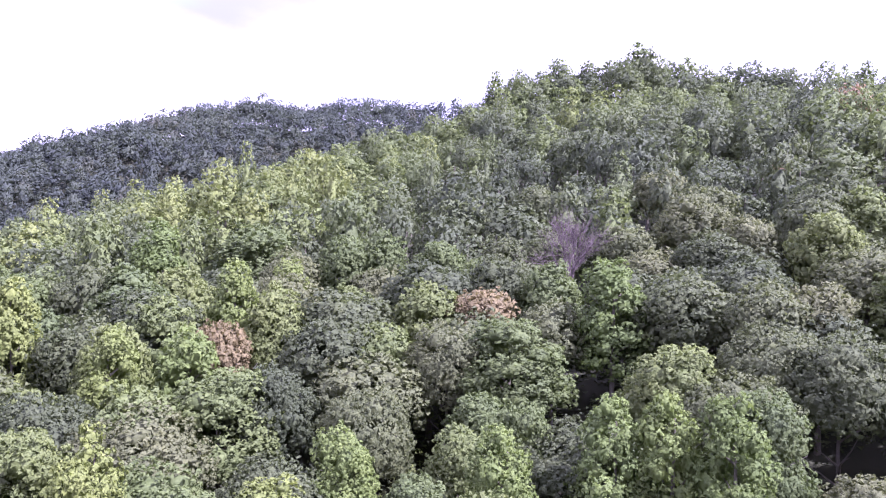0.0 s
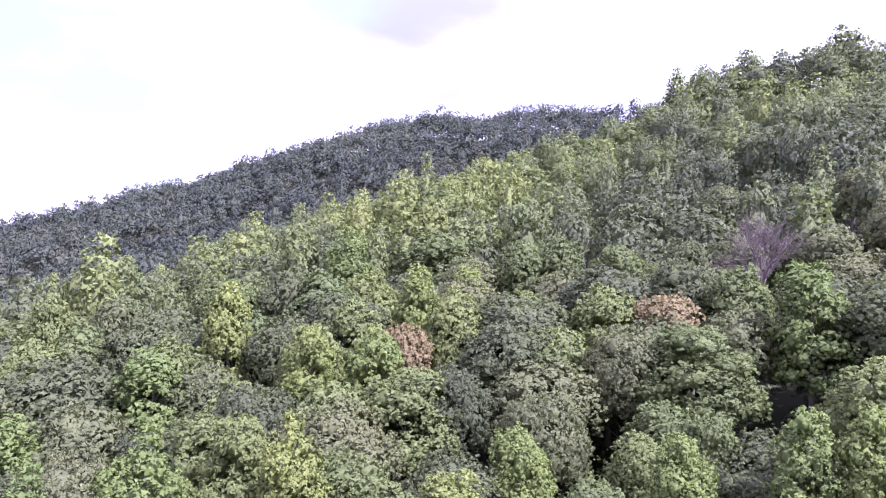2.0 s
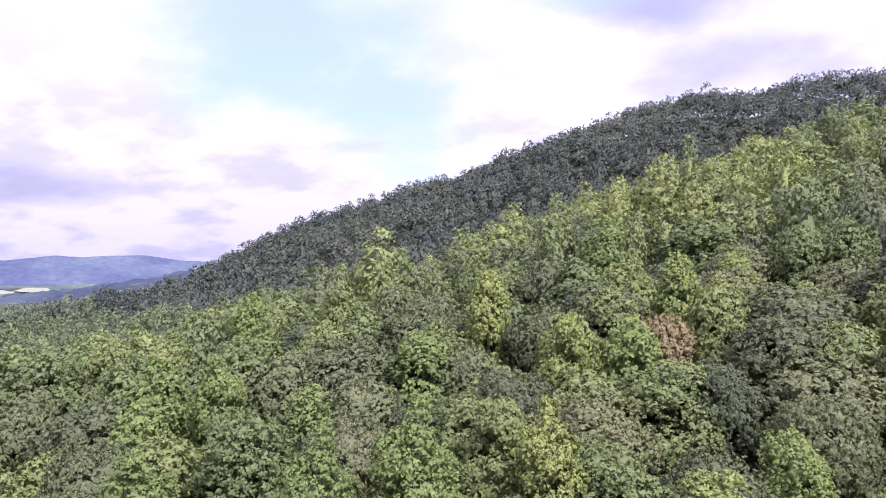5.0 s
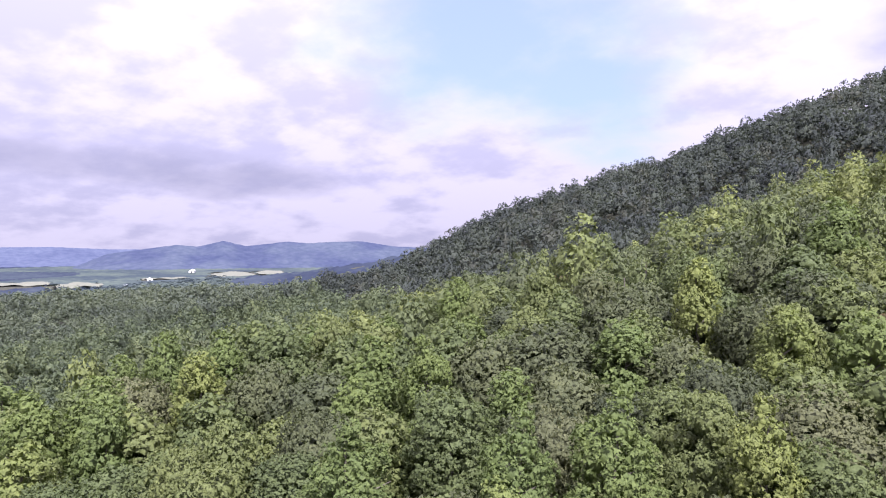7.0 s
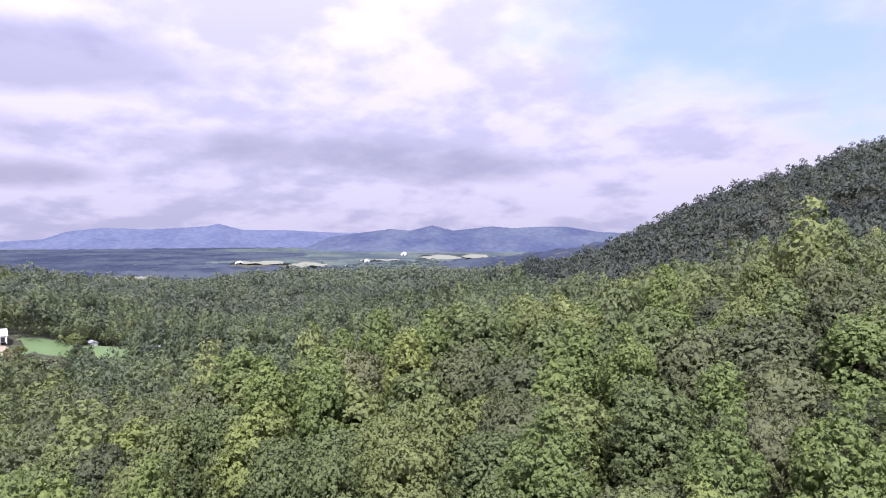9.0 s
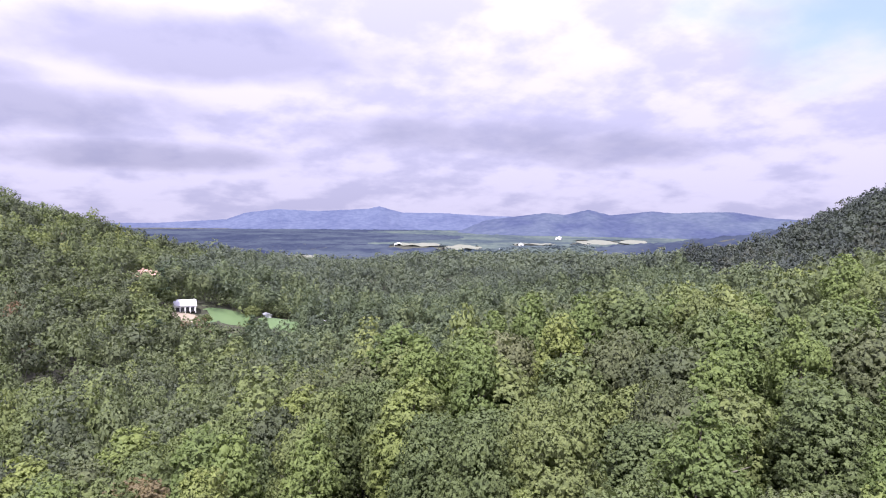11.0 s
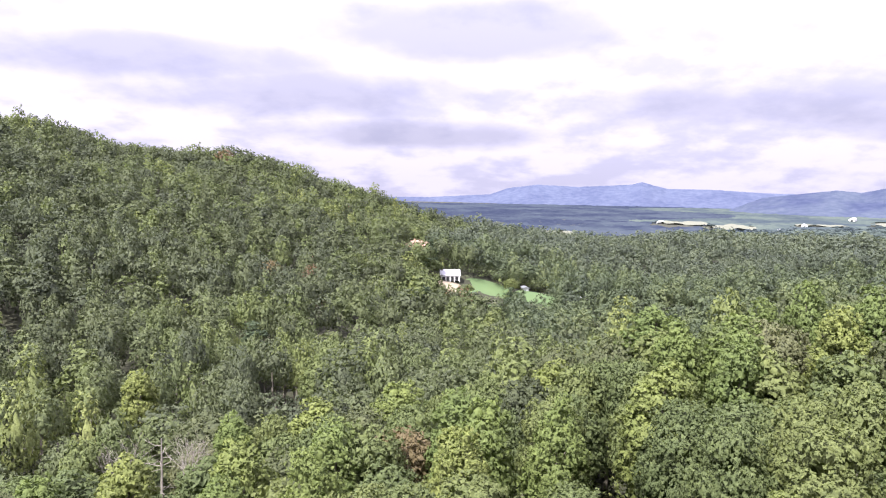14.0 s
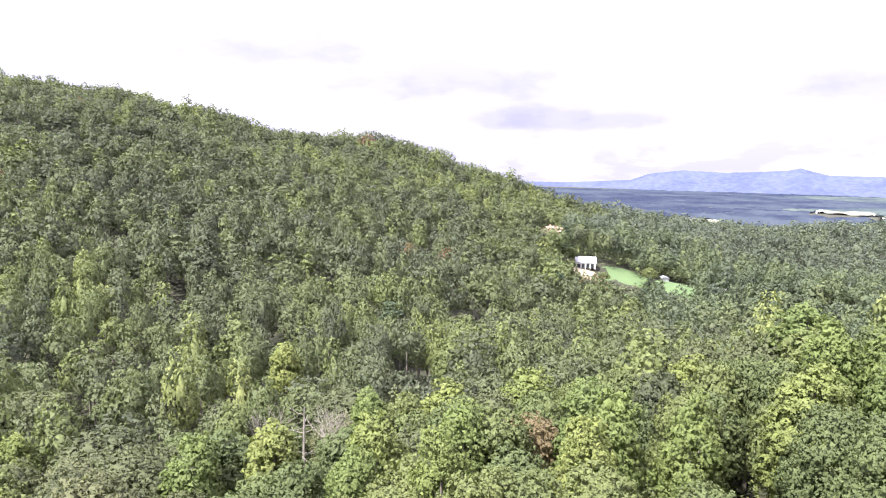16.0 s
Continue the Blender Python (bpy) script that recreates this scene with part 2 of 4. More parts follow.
def ground_z(x, y):
    x, y = np.atleast_1d(np.asarray(x, float)), np.atleast_1d(np.asarray(y, float))
    xy, c = SHEET
    z = np.empty(len(x))
    for i in range(0, len(x), 20000):
        p = np.stack([x[i:i + 20000], y[i:i + 20000]], 1) / 100
        k = np.hypot(p[:, None, 0] - xy[None, :, 0], p[:, None, 1] - xy[None, :, 1])
        z[i:i + 20000] = k @ c[:-3] + c[-3] + p @ c[-2:]
    r = np.hypot(x, y)
    roll = np.sin(x / 23 + 1.3 * np.sin(y / 41)) * np.sin(y / 29 + 1.1 * np.sin(x / 53)) + 0.6 * np.sin(x / 11.3 + y / 37) * np.sin(y / 13.1 - x / 29)
    z += roll * 3.6 * np.clip((r - 120) / 120, 0, 1)
    spur = np.sin(x / 47 + 0.9 * np.sin(y / 90)) * np.sin(y / 61 + x / 160)
    z += spur * 7.0 * np.clip((r - 300) / 200, 0, 1) * np.clip((1500 - r) / 500, 0, 1) * np.clip((-x - 180) / 150, 0, 1)
    far = np.clip((r - 2300) / 1100, 0, 1)
    return z * (1 - far) + far * -130.0


def mesh_from(name, verts, faces, mat, attr=None, smooth=False, normals=None):
    """verts (n, 3), faces (m, 3) as arrays; attr: a float for each vertex, called tint."""
    me = bpy.data.meshes.new(name)
    verts, faces = np.asarray(verts, np.float32), np.asarray(faces, np.int32)
    k = faces.shape[1]
    me.vertices.add(len(verts))
    me.vertices.foreach_set("co", verts.ravel())
    me.loops.add(faces.size)
    me.loops.foreach_set("vertex_index", faces.ravel())
    me.polygons.add(len(faces))
    me.polygons.foreach_set("loop_start", np.arange(0, faces.size, k, dtype=np.int32))
    me.polygons.foreach_set("use_smooth", np.full(len(faces), smooth))
    if attr is not None:
        me.attributes.new("tint", "FLOAT", "POINT").data.foreach_set("value", np.asarray(attr, np.float32))
    me.update(calc_edges=True)
    if normals is not None:
        me.normals_split_custom_set_from_vertices(np.asarray(normals, np.float32))
    me.materials.append(mat)
    return me


def build_ground():
    rings = np.r_[0.5, np.geomspace(8, 4900, 150)]
    n = 300
    a = np.linspace(0, 2 * np.pi, n, endpoint=False)
    x, y = (rings[:, None] * -np.sin(a)).ravel(), (rings[:, None] * np.cos(a)).ravel()
    i, j = np.meshgrid(np.arange(len(rings) - 1), np.arange(n), indexing="ij")
    q = np.stack([i * n + j, i * n + (j + 1) % n, (i + 1) * n + (j + 1) % n, (i + 1) * n + j], -1).reshape(-1, 4)
    ob = new("ground", mesh_from("ground", np.stack([x, y, ground_z(x, y)], 1), q[:, ::-1], SOIL, smooth=True))
    tagged(ob, "wooded hillside ground covered in leaf litter", "ground", kind="structure")


build_ground()


# ---- trees ----


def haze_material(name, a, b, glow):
    """Far woods and mountains with blue air haze painted into base colour and glow."""
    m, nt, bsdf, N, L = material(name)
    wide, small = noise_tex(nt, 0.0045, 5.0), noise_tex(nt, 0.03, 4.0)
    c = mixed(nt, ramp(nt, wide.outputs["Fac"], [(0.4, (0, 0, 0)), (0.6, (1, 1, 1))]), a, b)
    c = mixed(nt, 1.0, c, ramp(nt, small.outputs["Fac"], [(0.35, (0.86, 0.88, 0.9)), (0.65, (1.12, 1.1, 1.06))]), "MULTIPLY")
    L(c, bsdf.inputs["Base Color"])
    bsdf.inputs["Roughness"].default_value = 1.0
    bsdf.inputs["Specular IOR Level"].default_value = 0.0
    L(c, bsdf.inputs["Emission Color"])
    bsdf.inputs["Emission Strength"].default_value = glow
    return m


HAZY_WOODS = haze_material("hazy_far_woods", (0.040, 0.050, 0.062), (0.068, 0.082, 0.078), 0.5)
# darker copy of the hazy woods, with cloud shadow painted in
HAZY_SHADED_WOODS = haze_material("hazy_cloud_shaded_woods", (0.024, 0.029, 0.050), (0.042, 0.050, 0.068), 0.5)


def unit(v):
    return v / np.maximum(np.linalg.norm(v, axis=-1, keepdims=True), 1e-9)


def sprays(points, normals, size, r, spread=0.4, soft=0.6, lead=None):
    """Leaf sprays at points: small leaves facing roughly along the normals. Also the normals that shade them."""
    n = len(points)
    nrm = unit(normals + r.normal(0, spread, (n, 3)) + (0, 0, 0.1))
    u = unit(np.cross(nrm, r.normal(0, 1, (n, 3))))
    v = np.cross(nrm, u)
    s = size * r.uniform(0.6, 1.35, (n, 1))
    w = r.uniform(0.6, 0.95, (n, 1))
    p = np.stack([points - u * s, points + u * s * 0.6 - v * s * w, points + u * s * 0.55 + v * s * w], 1)
    shade = np.repeat(unit((normals if lead is None else lead) * soft + nrm * (1 - soft)), 3, 0)
    return p.reshape(-1, 3), np.arange(n * 3).reshape(n, 3), shade


def ico(level):
    bm = bmesh.new()
    bmesh.ops.create_icosphere(bm, subdivisions=level, radius=1.0)
    v = np.array([q.co[:] for q in bm.verts])
    f = np.array([[q.index for q in t.verts] for t in bm.faces])
    bm.free()
    return v, f


ICO = {k: ico(k) for k in (1, 2)}
# crown shapes: share of the height that is crown, where its widest part lies in it, how much it narrows upwards, flatness of the boughs, how many boughs, their size
SHAPES = {"oak": (0.60, 0.42, 0.05, 0.80, 1.0, 1.0), "rust": (0.58, 0.42, 0.10, 0.85, 1.0, 0.95), "maple": (0.66, 0.36, 0.22, 0.95, 1.3, 0.9), "poplar": (0.72, 0.30, 0.42, 1.15, 1.7, 0.82), "pine": (0.78, 0.14, 0.80, 0.34, 2.0, 1.0)}


def crown_boughs(kind, height, radius, count, r):
    """Middles, radii and outward directions of the rounded boughs that make up a crown."""
    share, belt, narrow, flat, more, big = SHAPES[kind]
    n = max(int(count * more), 7)
    depth = height * share
    i = np.arange(n) + 0.5
    dz = 1 - i / n * 1.5
    ang = i * 2.39996 + r.uniform(0, 6.28)
    d = unit(np.stack([np.cos(ang) * np.sqrt(1 - dz * dz), np.sin(ang) * np.sqrt(1 - dz * dz), dz], 1) + r.normal(0, 0.13, (n, 3)))
    axes = np.where(d[:, 2:3] > 0, (radius, radius, depth * (1 - belt)), (radius, radius, depth * belt))
    mean = (radius * radius * depth * 0.5) ** (1 / 3)
    rad = big * 2.15 / math.sqrt(n) * mean * np.clip(np.exp(r.normal(0, 0.2, n)), 0.65, 1.4)
    reach = np.linalg.norm(d * axes, axis=1)
    p = d * axes * np.clip(1 - rad * 0.85 / reach, 0.3, 0.95)[:, None] * r.uniform(0.9, 1.1, (n, 1))
    p[:, :2] *= (1 - narrow * np.clip(d[:, 2:3], 0, 1))
    return p + (0, 0, height - depth * (1 - belt)), rad, d


def crown_arrays(kind, height, radius, boughs, leaves, each, size, r, core=1, form=0.75, soft=0.6):
    """Points, triangles and shading normals of a crown: tufts of so many leaves each over rounded boughs, with a dense body inside; core under 1: one body for the whole crown."""
    flat = SHAPES[kind][3]
    mid, rad, out = crown_boughs(kind, height, radius, boughs, r)
    squash = np.array((1.0, 1.0, flat))
    # tufts spread over the boughs, each a little dome of leaves
    tufts = leaves // each
    n = tufts * 5
    k = r.choice(len(mid), n, p=rad ** 2 / (rad ** 2).sum())
    d = unit(r.normal(0, 1, (n, 3)) + out[k] * 0.35)
    p = mid[k] + d * squash * rad[k][:, None] * (1 + r.normal(0, 0.11, n))[:, None]
    hidden = np.zeros(n, bool)
    for q, (m, ra) in enumerate(zip(mid, rad)):
        hidden |= (np.linalg.norm((p - m) / squash, axis=1) < 0.86 * ra) & (k != q)
    keep = np.where(~hidden & (d[:, 2] > -0.75) & ((d * out[k]).sum(1) > -0.5))[0][:tufts]
    p, d, k = p[keep], d[keep], k[keep]
    nrm = unit(0.75 * d / squash + form * out[k])
    wide = size * 1.5 * np.exp(r.normal(0, 0.25, len(p)))
    splay = unit(np.repeat(nrm, each, 0) * 0.7 + r.normal(0, 0.6, (len(p) * each, 3)))
    v, f, s = sprays(np.repeat(p, each, 0) + splay * np.repeat(wide, each)[:, None] * r.uniform(0.7, 1.1, (len(splay), 1)), splay, size, r, soft=soft, lead=np.repeat(nrm, each, 0))
    # larger shaded leaves deeper in
    m = leaves // 4
    k = r.choice(len(mid), m, p=rad ** 2 / (rad ** 2).sum())
    d = unit(r.normal(0, 1, (m, 3)) + out[k] * 0.6)
    d[:, 2] = np.abs(d[:, 2]) * np.where(r.uniform(0, 1, m) < 0.3, -0.5, 1)
    inner = mid[k] + d * squash * rad[k][:, None] * r.uniform(0.72, 0.93, (m, 1))
    v2, f2, s2 = sprays(inner, unit(d + 0.4 * out[k]), size * 1.6, r, 0.45, 0.7)
    vs, fs, ss, at = [v, v2], [f, f2 + len(v)], [s, s2], len(v) + len(v2)
    bodies = [(m, squash * ra * 0.55, o) for m, ra, o in zip(mid, rad, out)]
    if core < 1:
        lo, hi = mid.min(0) - 0.1 * rad.mean(), mid.max(0) - 0.25 * rad.mean()
        slim = 0.8 - 0.5 * SHAPES[kind][2]
        lo[:2], hi[:2], hi[2] = lo[:2] * slim, hi[:2] * slim, hi[2] - 0.22 * SHAPES[kind][2] * height
        bodies = [((lo + hi) / 2, (hi - lo) / 2, np.array((0, 0, 1.0)))]
    bv, bf = ICO[core if core > 0 else core + 2]
    for m, ax, o in bodies:
        use = bf[(bv[bf].mean(1) @ o) > (-0.4 if core > 0 else -0.25)]
        used, back = np.unique(use, return_inverse=True)
        w = bv[used] * r.uniform(0.9, 1.08, (len(used), 1))
        vs.append(m + w * ax)
        fs.append(back.reshape(-1, 3) + at)
        ss.append(unit(bv[used] + 0.3 * o + r.normal(0, 0.25, w.shape)))
        at += len(used)
    return np.concatenate(vs), np.concatenate(fs), np.concatenate(ss)


def tube(bm, a, b, ra, rb, sides=6):
    a, b = Vector(a), Vector(b)
    q = (b - a).to_track_quat("Z", "Y")
    rings = []
    for p, rad in ((a, ra), (b, rb)):
        rings.append([bm.verts.new(p + q @ Vector((rad * math.cos(6.2832 * i / sides), rad * math.sin(6.2832 * i / sides), 0))) for i in range(sides)])
    for i in range(sides):
        bm.faces.new((rings[0][i], rings[0][(i + 1) % sides], rings[1][(i + 1) % sides], rings[1][i]))
    bm.faces.new(rings[1])
    return rings


def done(bm, name, mat):
    me = bpy.data.meshes.new(name)
    bm.to_mesh(me)
    bm.free()
    me.materials.append(mat)
    return me


def trunk_mesh(kind, height, radius, r):
    bm = bmesh.new()
    w = 0.016 * height
    lean = [0, 0]
    z = -1.0
    top = height * (0.93 if kind in ("poplar", "pine") else 0.72)
    steps = 5
    pts = []
    for i in range(steps + 1):
        t = i / steps
        pts.append((lean[0], lean[1], z + (top - z) * t, w * (1 - 0.75 * t) * (1.5 if i == 0 else 1)))
        lean = [lean[0] + r.uniform(-0.25, 0.25), lean[1] + r.uniform(-0.25, 0.25)]
    for p, q in zip(pts, pts[1:]):
        tube(bm, p[:3], q[:3], p[3], q[3], 7)
    for i in range(9 if kind != "pine" else 4):
        t = r.uniform(0.4, 0.9)
        k = min(int(t * steps), steps - 1)
        p = Vector(pts[k][:3]).lerp(Vector(pts[k + 1][:3]), t * steps - k)
        a = i * 2.4
        ln = radius * r.uniform(0.5, 0.85)
        mid = p + Vector((math.cos(a) * ln * 0.5, math.sin(a) * ln * 0.5, ln * 0.4))
        end = mid + Vector((math.cos(a + 0.3) * ln * 0.5, math.sin(a + 0.3) * ln * 0.5, ln * 0.3))
        tube(bm, p, mid, w * 0.35, w * 0.22, 5)
        tube(bm, mid, end, w * 0.22, w * 0.06, 5)
    return done(bm, "trunk", BARK)


KINDS = {
    # name: height, radius, label, category
    "oak": (19.5, 5.2, "broad rounded oak with dull grey-green summer leaves", "tree"),
    "poplar": (22.5, 3.9, "tall narrow tulip poplar with bright yellow-green leaves", "tree"),
    "maple": (20.0, 4.3, "full mid-green maple with a lobed crown", "tree"),
    "rust": (18.5, 4.4, "oak with leaves turned rusty brown", "tree"),
    "pine": (22.0, 4.2, "dark green white pine with tiered boughs", "pine tree"),
}
NAMES = {"oak": "oak_tree", "poplar": "poplar_tree", "maple": "maple_tree", "rust": "browned_oak_tree", "pine": "pine_tree"}
MODEL = {}


def models(kind, fine, seed):
    """A pattern tree: an empty at the foot with a trunk and a crown."""
    key = (kind, fine, seed)
    if key not in MODEL:
        h, rad, label, cat = KINDS[kind]
        r = np.random.default_rng(100 + seed * 7 + len(kind))
        boughs, leaves, each, size, core = ((26, 10400, 9, 0.155, 1), (22, 4600, 7, 0.24, 1))[fine]
        v, f, s = crown_arrays(kind, h, rad, boughs, leaves, each, size, r, core)
        MODEL[key] = (mesh_from("crown", v, f, LEAF[kind], smooth=True, normals=s), trunk_mesh(kind, h, rad, r))
    return MODEL[key]


def plant(kind, x, y, height, width, turn, fine, seed):
    crown, trunk = models(kind, fine, seed)
    h, rad, label, cat = KINDS[kind]
    root = new(NAMES[kind])
    root.empty_display_size = 0.5
    tagged(root, label, cat, group="forest trees")
    for name, me in (("trunk", trunk), ("crown", crown)):
        o = new(name, me)
        o.parent = root
    z = float(ground_z(x, y)[0])
    root.matrix_world = pose(x, y, z, 0, 0, turn) @ Matrix.Diagonal((width / rad, width / rad, height / h, 1))
    return root


def scatter(step, r0, r1, az0, az1, seed):
    """Tree feet on a shaken grid between two distances and two bearings."""
    r = np.random.default_rng(seed)
    n = int(r1 / step) + 2
    i, j = np.meshgrid(np.arange(-n, n + 1), np.arange(-n, n + 1))
    x = (i + 0.5 * (j % 2)) * step + r.uniform(-0.32, 0.32, i.shape) * step
    y = j * step * 0.87 + r.uniform(-0.32, 0.32, i.shape) * step
    x, y = x.ravel(), y.ravel()
    d, a = np.hypot(x, y), np.degrees(np.arctan2(-x, y))
    k = (d >= r0) & (d < r1) & (a >= az0) & (a <= az1)
    return x[k], y[k], d[k], a[k], r


SET = []  # feet of the trees that are placed one by one: x, y, radius
# hay fields far across the valley: bearing, distance, half length along the view, half width
FIELDS = [(61.6, 2950, 240, 85), (58.8, 3050, 200, 60), (52.6, 3200, 200, 75), (76.0, 2500, 200, 80), (86.0, 1700, 150, 60), (66.5, 2550, 150, 70), (72.5, 2150, 130, 60)]
FIELD_CLEAR = [(*bearing(a, d - n * l * 0.7)[:2], w * 1.15) for a, d, l, w in FIELDS for n in (-1, 0, 1, 2)]
# dark gaps in the canopy of the slope beyond the ravine: x, y, radius
GAPS = [(-d * math.sin(radians(a)), d * math.cos(radians(a)), w) for a, d, w in ((107, 158, 5.0), (106, 168, 5.5), (107.5, 178, 5.0), (121, 150, 5.0), (122.5, 158, 4.5), (104, 205, 4.5), (126, 240, 5.5), (127, 252, 5.0), (135, 105, 5.0), (111, 122, 3.5), (118, 330, 5.0))]
# clearings: x, y, radius
CLEAR = [(-396, -6, 11), (-412, -7, 12), (-430, -8, 14), (-446, -10, 10), (-402, 15, 10), (-418, 17, 11), (-436, 20, 13), (-452, 22, 11), (-466, 16, 6), (-437, -28, 11), (-446, -33, 8), (-420, -30, 11), (-404, -28, 8), (-536, -67, 11), (-516, -63, 12), (-500, -61, 11), (-486, -59, 9), (-472, -58, 8), (-524, -54, 6), *GAPS, (-459, 51, 6), (-445, 49, 7), (31.9, 107.4, 4.8), (29.6, 99.6, 4.4), (25.5, 72, 4.5), (-92.5, -48.5, 4), (-86, -45.5, 4.5), (-80, -42.5, 3.5), (-98.6, -60, 2.5), (-92, -56, 2.5), (-12, 80, 3.5), *FIELD_CLEAR, (-163, -50, 4)]


def free(x, y, pad=0.0):
    k = np.ones(len(x), bool)
    for sx, sy, sr in SET + CLEAR:
        k &= np.hypot(x - sx, y - sy) > sr + pad
    return k


NEAR, FINE = 122.0, 70.0
STANDS = [
    ("poplar", [(-24.6, 73.5, 22, 3.6), (30.3, 83.7, 22, 4.5), (10.5, 53.5, 22, 3.5), (19.8, 55.1, 22, 3.5), (23.8, 53.4, 22, 3.5), (27.7, 50.4, 22, 3.5), (-19.1, 52.6, 22, 3.5), (-16.6, 93.5, 22, 3.5), (-56.8, 53.7, 22, 3.5), (-79.9, 26.7, 22, 3.5), (-105.7, 22.5, 22, 5.8), (-110, -17.4, 22, 5.2), (-104.1, -29, 22, 5.3), (-61.6, -4.4, 22, 3.7), (-63, -28.8, 22, 3.6), (-140.9, -78.7, 22, 4.1), (-66.9, 5.1, 22, 3.5)]),
    ("maple", [(-93.8, 54.3, 22, 5.4), (-87, 53.4, 22, 5.8), (-13.7, 70.7, 20, 5.6), (16.8, 79.2, 20, 6.4), (29.9, 66, 20, 5.3), (14, 63.5, 20, 3.4), (-19.1, 126.1, 20, 6.9), (-31.3, 99.2, 20, 5.4), (-47.8, 48.7, 20, 5), (-58.8, 25.7, 20, 3.8), (-81.4, 20.1, 20, 3.9), (-85.6, 29, 20, 3.4), (-91, 17, 20, 3.4), (-79.9, 5.4, 20, 4), (-110.9, -39.1, 20, 3.8), (-81.9, -56.8, 20, 5.5), (-164.9, -45.1, 20, 5)]),
    ("oak", [(-2.5, 94, 19.5, 6.8), (38.5, 81.9, 19.5, 6.2), (40.3, 66.2, 19.5, 5.3), (0.4, 69, 19.5, 4.5), (-9.3, 73.4, 19.5, 4.5), (-28.2, 66.8, 19.5, 4.9), (10.4, 103.5, 19.5, 7.1), (43.9, 60.8, 19.5, 5.4), (9.6, 81.4, 19.5, 4.9), (35.4, 143.2, 19.5, 5.3), (57.4, 132.1, 19.5, 5.2), (58.4, 115.6, 19.5, 5.2), (-36.8, 50.8, 19.5, 4.2), (-52.8, 71.2, 19.5, 6.6), (-69.2, 47.3, 19.5, 5.7), (-56.8, 63.8, 19.5, 5.3), (-96.5, 36.6, 19.5, 5.1), (-57.9, 39.4, 19.5, 4.4), (-99.8, 2.9, 19.5, 4.6), (-116.8, -52.2, 19.5, 6.8)]),
    ("oak", [(-85.6, -80.6, 19.5, 7.6), (-99.1, -108.3, 19.5, 7.4), (-107.1, -22, 19.5, 5.2), (-106.6, 17.9, 19.5, 5)]),
    ("rust", [(15.3, 92.2, 18.5, 4.7), (-16.5, 85.9, 18.5, 3.5), (-342.5, -117.3, 18.5, 6.2)]),
    ("maple", [(-428, 6.0, 9, 4.0), (-414, 6.5, 8, 3.6), (-442, 6, 12, 4.5), (-424, -24, 6, 3.2), (-428, -20, 7, 3.0), (-440, -43, 12, 5.0)]),
    ("pine", [(-222.3, -82.6, 22, 6.9), (-398, 5, 21, 5.0), (-455, -47, 22, 5.5), (-330, -38, 22, 5.2)]),
]


def set_trees():
    """The trees that stand out one by one."""
    r = np.random.default_rng(3)
    for kind, feet in STANDS:
        for x, y, height, width in feet:
            SET.append((x, y, width * 0.8))
            plant(kind, x, y, height, width, r.uniform(0, 360), 0 if math.hypot(x, y) < FINE + 12 else 1, int(r.integers(0, 3)))


def near_woods():
    x, y, d, a, r = scatter(8.9, 18, NEAR, -54, 146, 11)
    k = free(x, y, 1.2)
    x, y, d, a = x[k], y[k], d[k], a[k]
    for i in np.argsort(d):
        s = int(r.integers(0, 3))
        kind = r.choice(["oak", "poplar", "maple", "rust", "pine"], p=[0.5, 0.14, 0.355, 0.005, 0.0])
        lean = float(grove(x[i:i + 1], y[i:i + 1])[0])
        if lean > 0.1 and kind == "oak" and r.uniform() < 0.4 + lean:
            kind = "maple" if r.uniform() < 0.6 else "poplar"
        elif lean < -0.1 and kind != "oak" and r.uniform() < 0.5:
            kind = "oak"
        h0, rad0 = KINDS[kind][:2]
        height = h0 * r.uniform(0.80, 1.06)
        plant(kind, x[i], y[i], height, rad0 * r.uniform(0.85, 1.15), r.uniform(0, 360), 0 if d[i] < FINE else 1, s)


def grove(x, y):
    """How far tree choice and leaf tint lean to bright poplar (+) or dull oak (-), by place, bearing and distance."""
    g = 0.22 * np.sin(x / 31 + np.sin(y / 47)) * np.sin(y / 37 + 1.2 * np.sin(x / 59)) + 0.1 * np.sin(x / 13.7 - y / 19.3)
    az = np.degrees(np.arctan2(-x, y))
    near = np.clip(1.6 - np.hypot(x, y) / 110, 0, 1) * np.interp(az, [10, 18, 30, 40, 60, 80, 116, 128], [0.05, -0.12, 0.1, 0.36, 0.5, 0.52, 0.55, 0.1])
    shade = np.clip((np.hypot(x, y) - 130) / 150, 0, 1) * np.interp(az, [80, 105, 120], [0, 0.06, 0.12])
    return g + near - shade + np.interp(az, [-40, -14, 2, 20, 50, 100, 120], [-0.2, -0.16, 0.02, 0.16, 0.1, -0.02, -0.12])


# how finely the crowns are built: boughs, leaf sprays, sprays in a tuft, size of a spray, body
DETAIL = {"shrub": (8, 120, 4, 0.36, 0), "slope": (14, 1000, 6, 0.35, 0), "upper": (11, 340, 4, 0.58, 0), "ridge": (10, 220, 5, 0.64, -1), "valley": (8, 66, 3, 1.05, -1), "far": (7, 14, 2, 2.4, -1)}


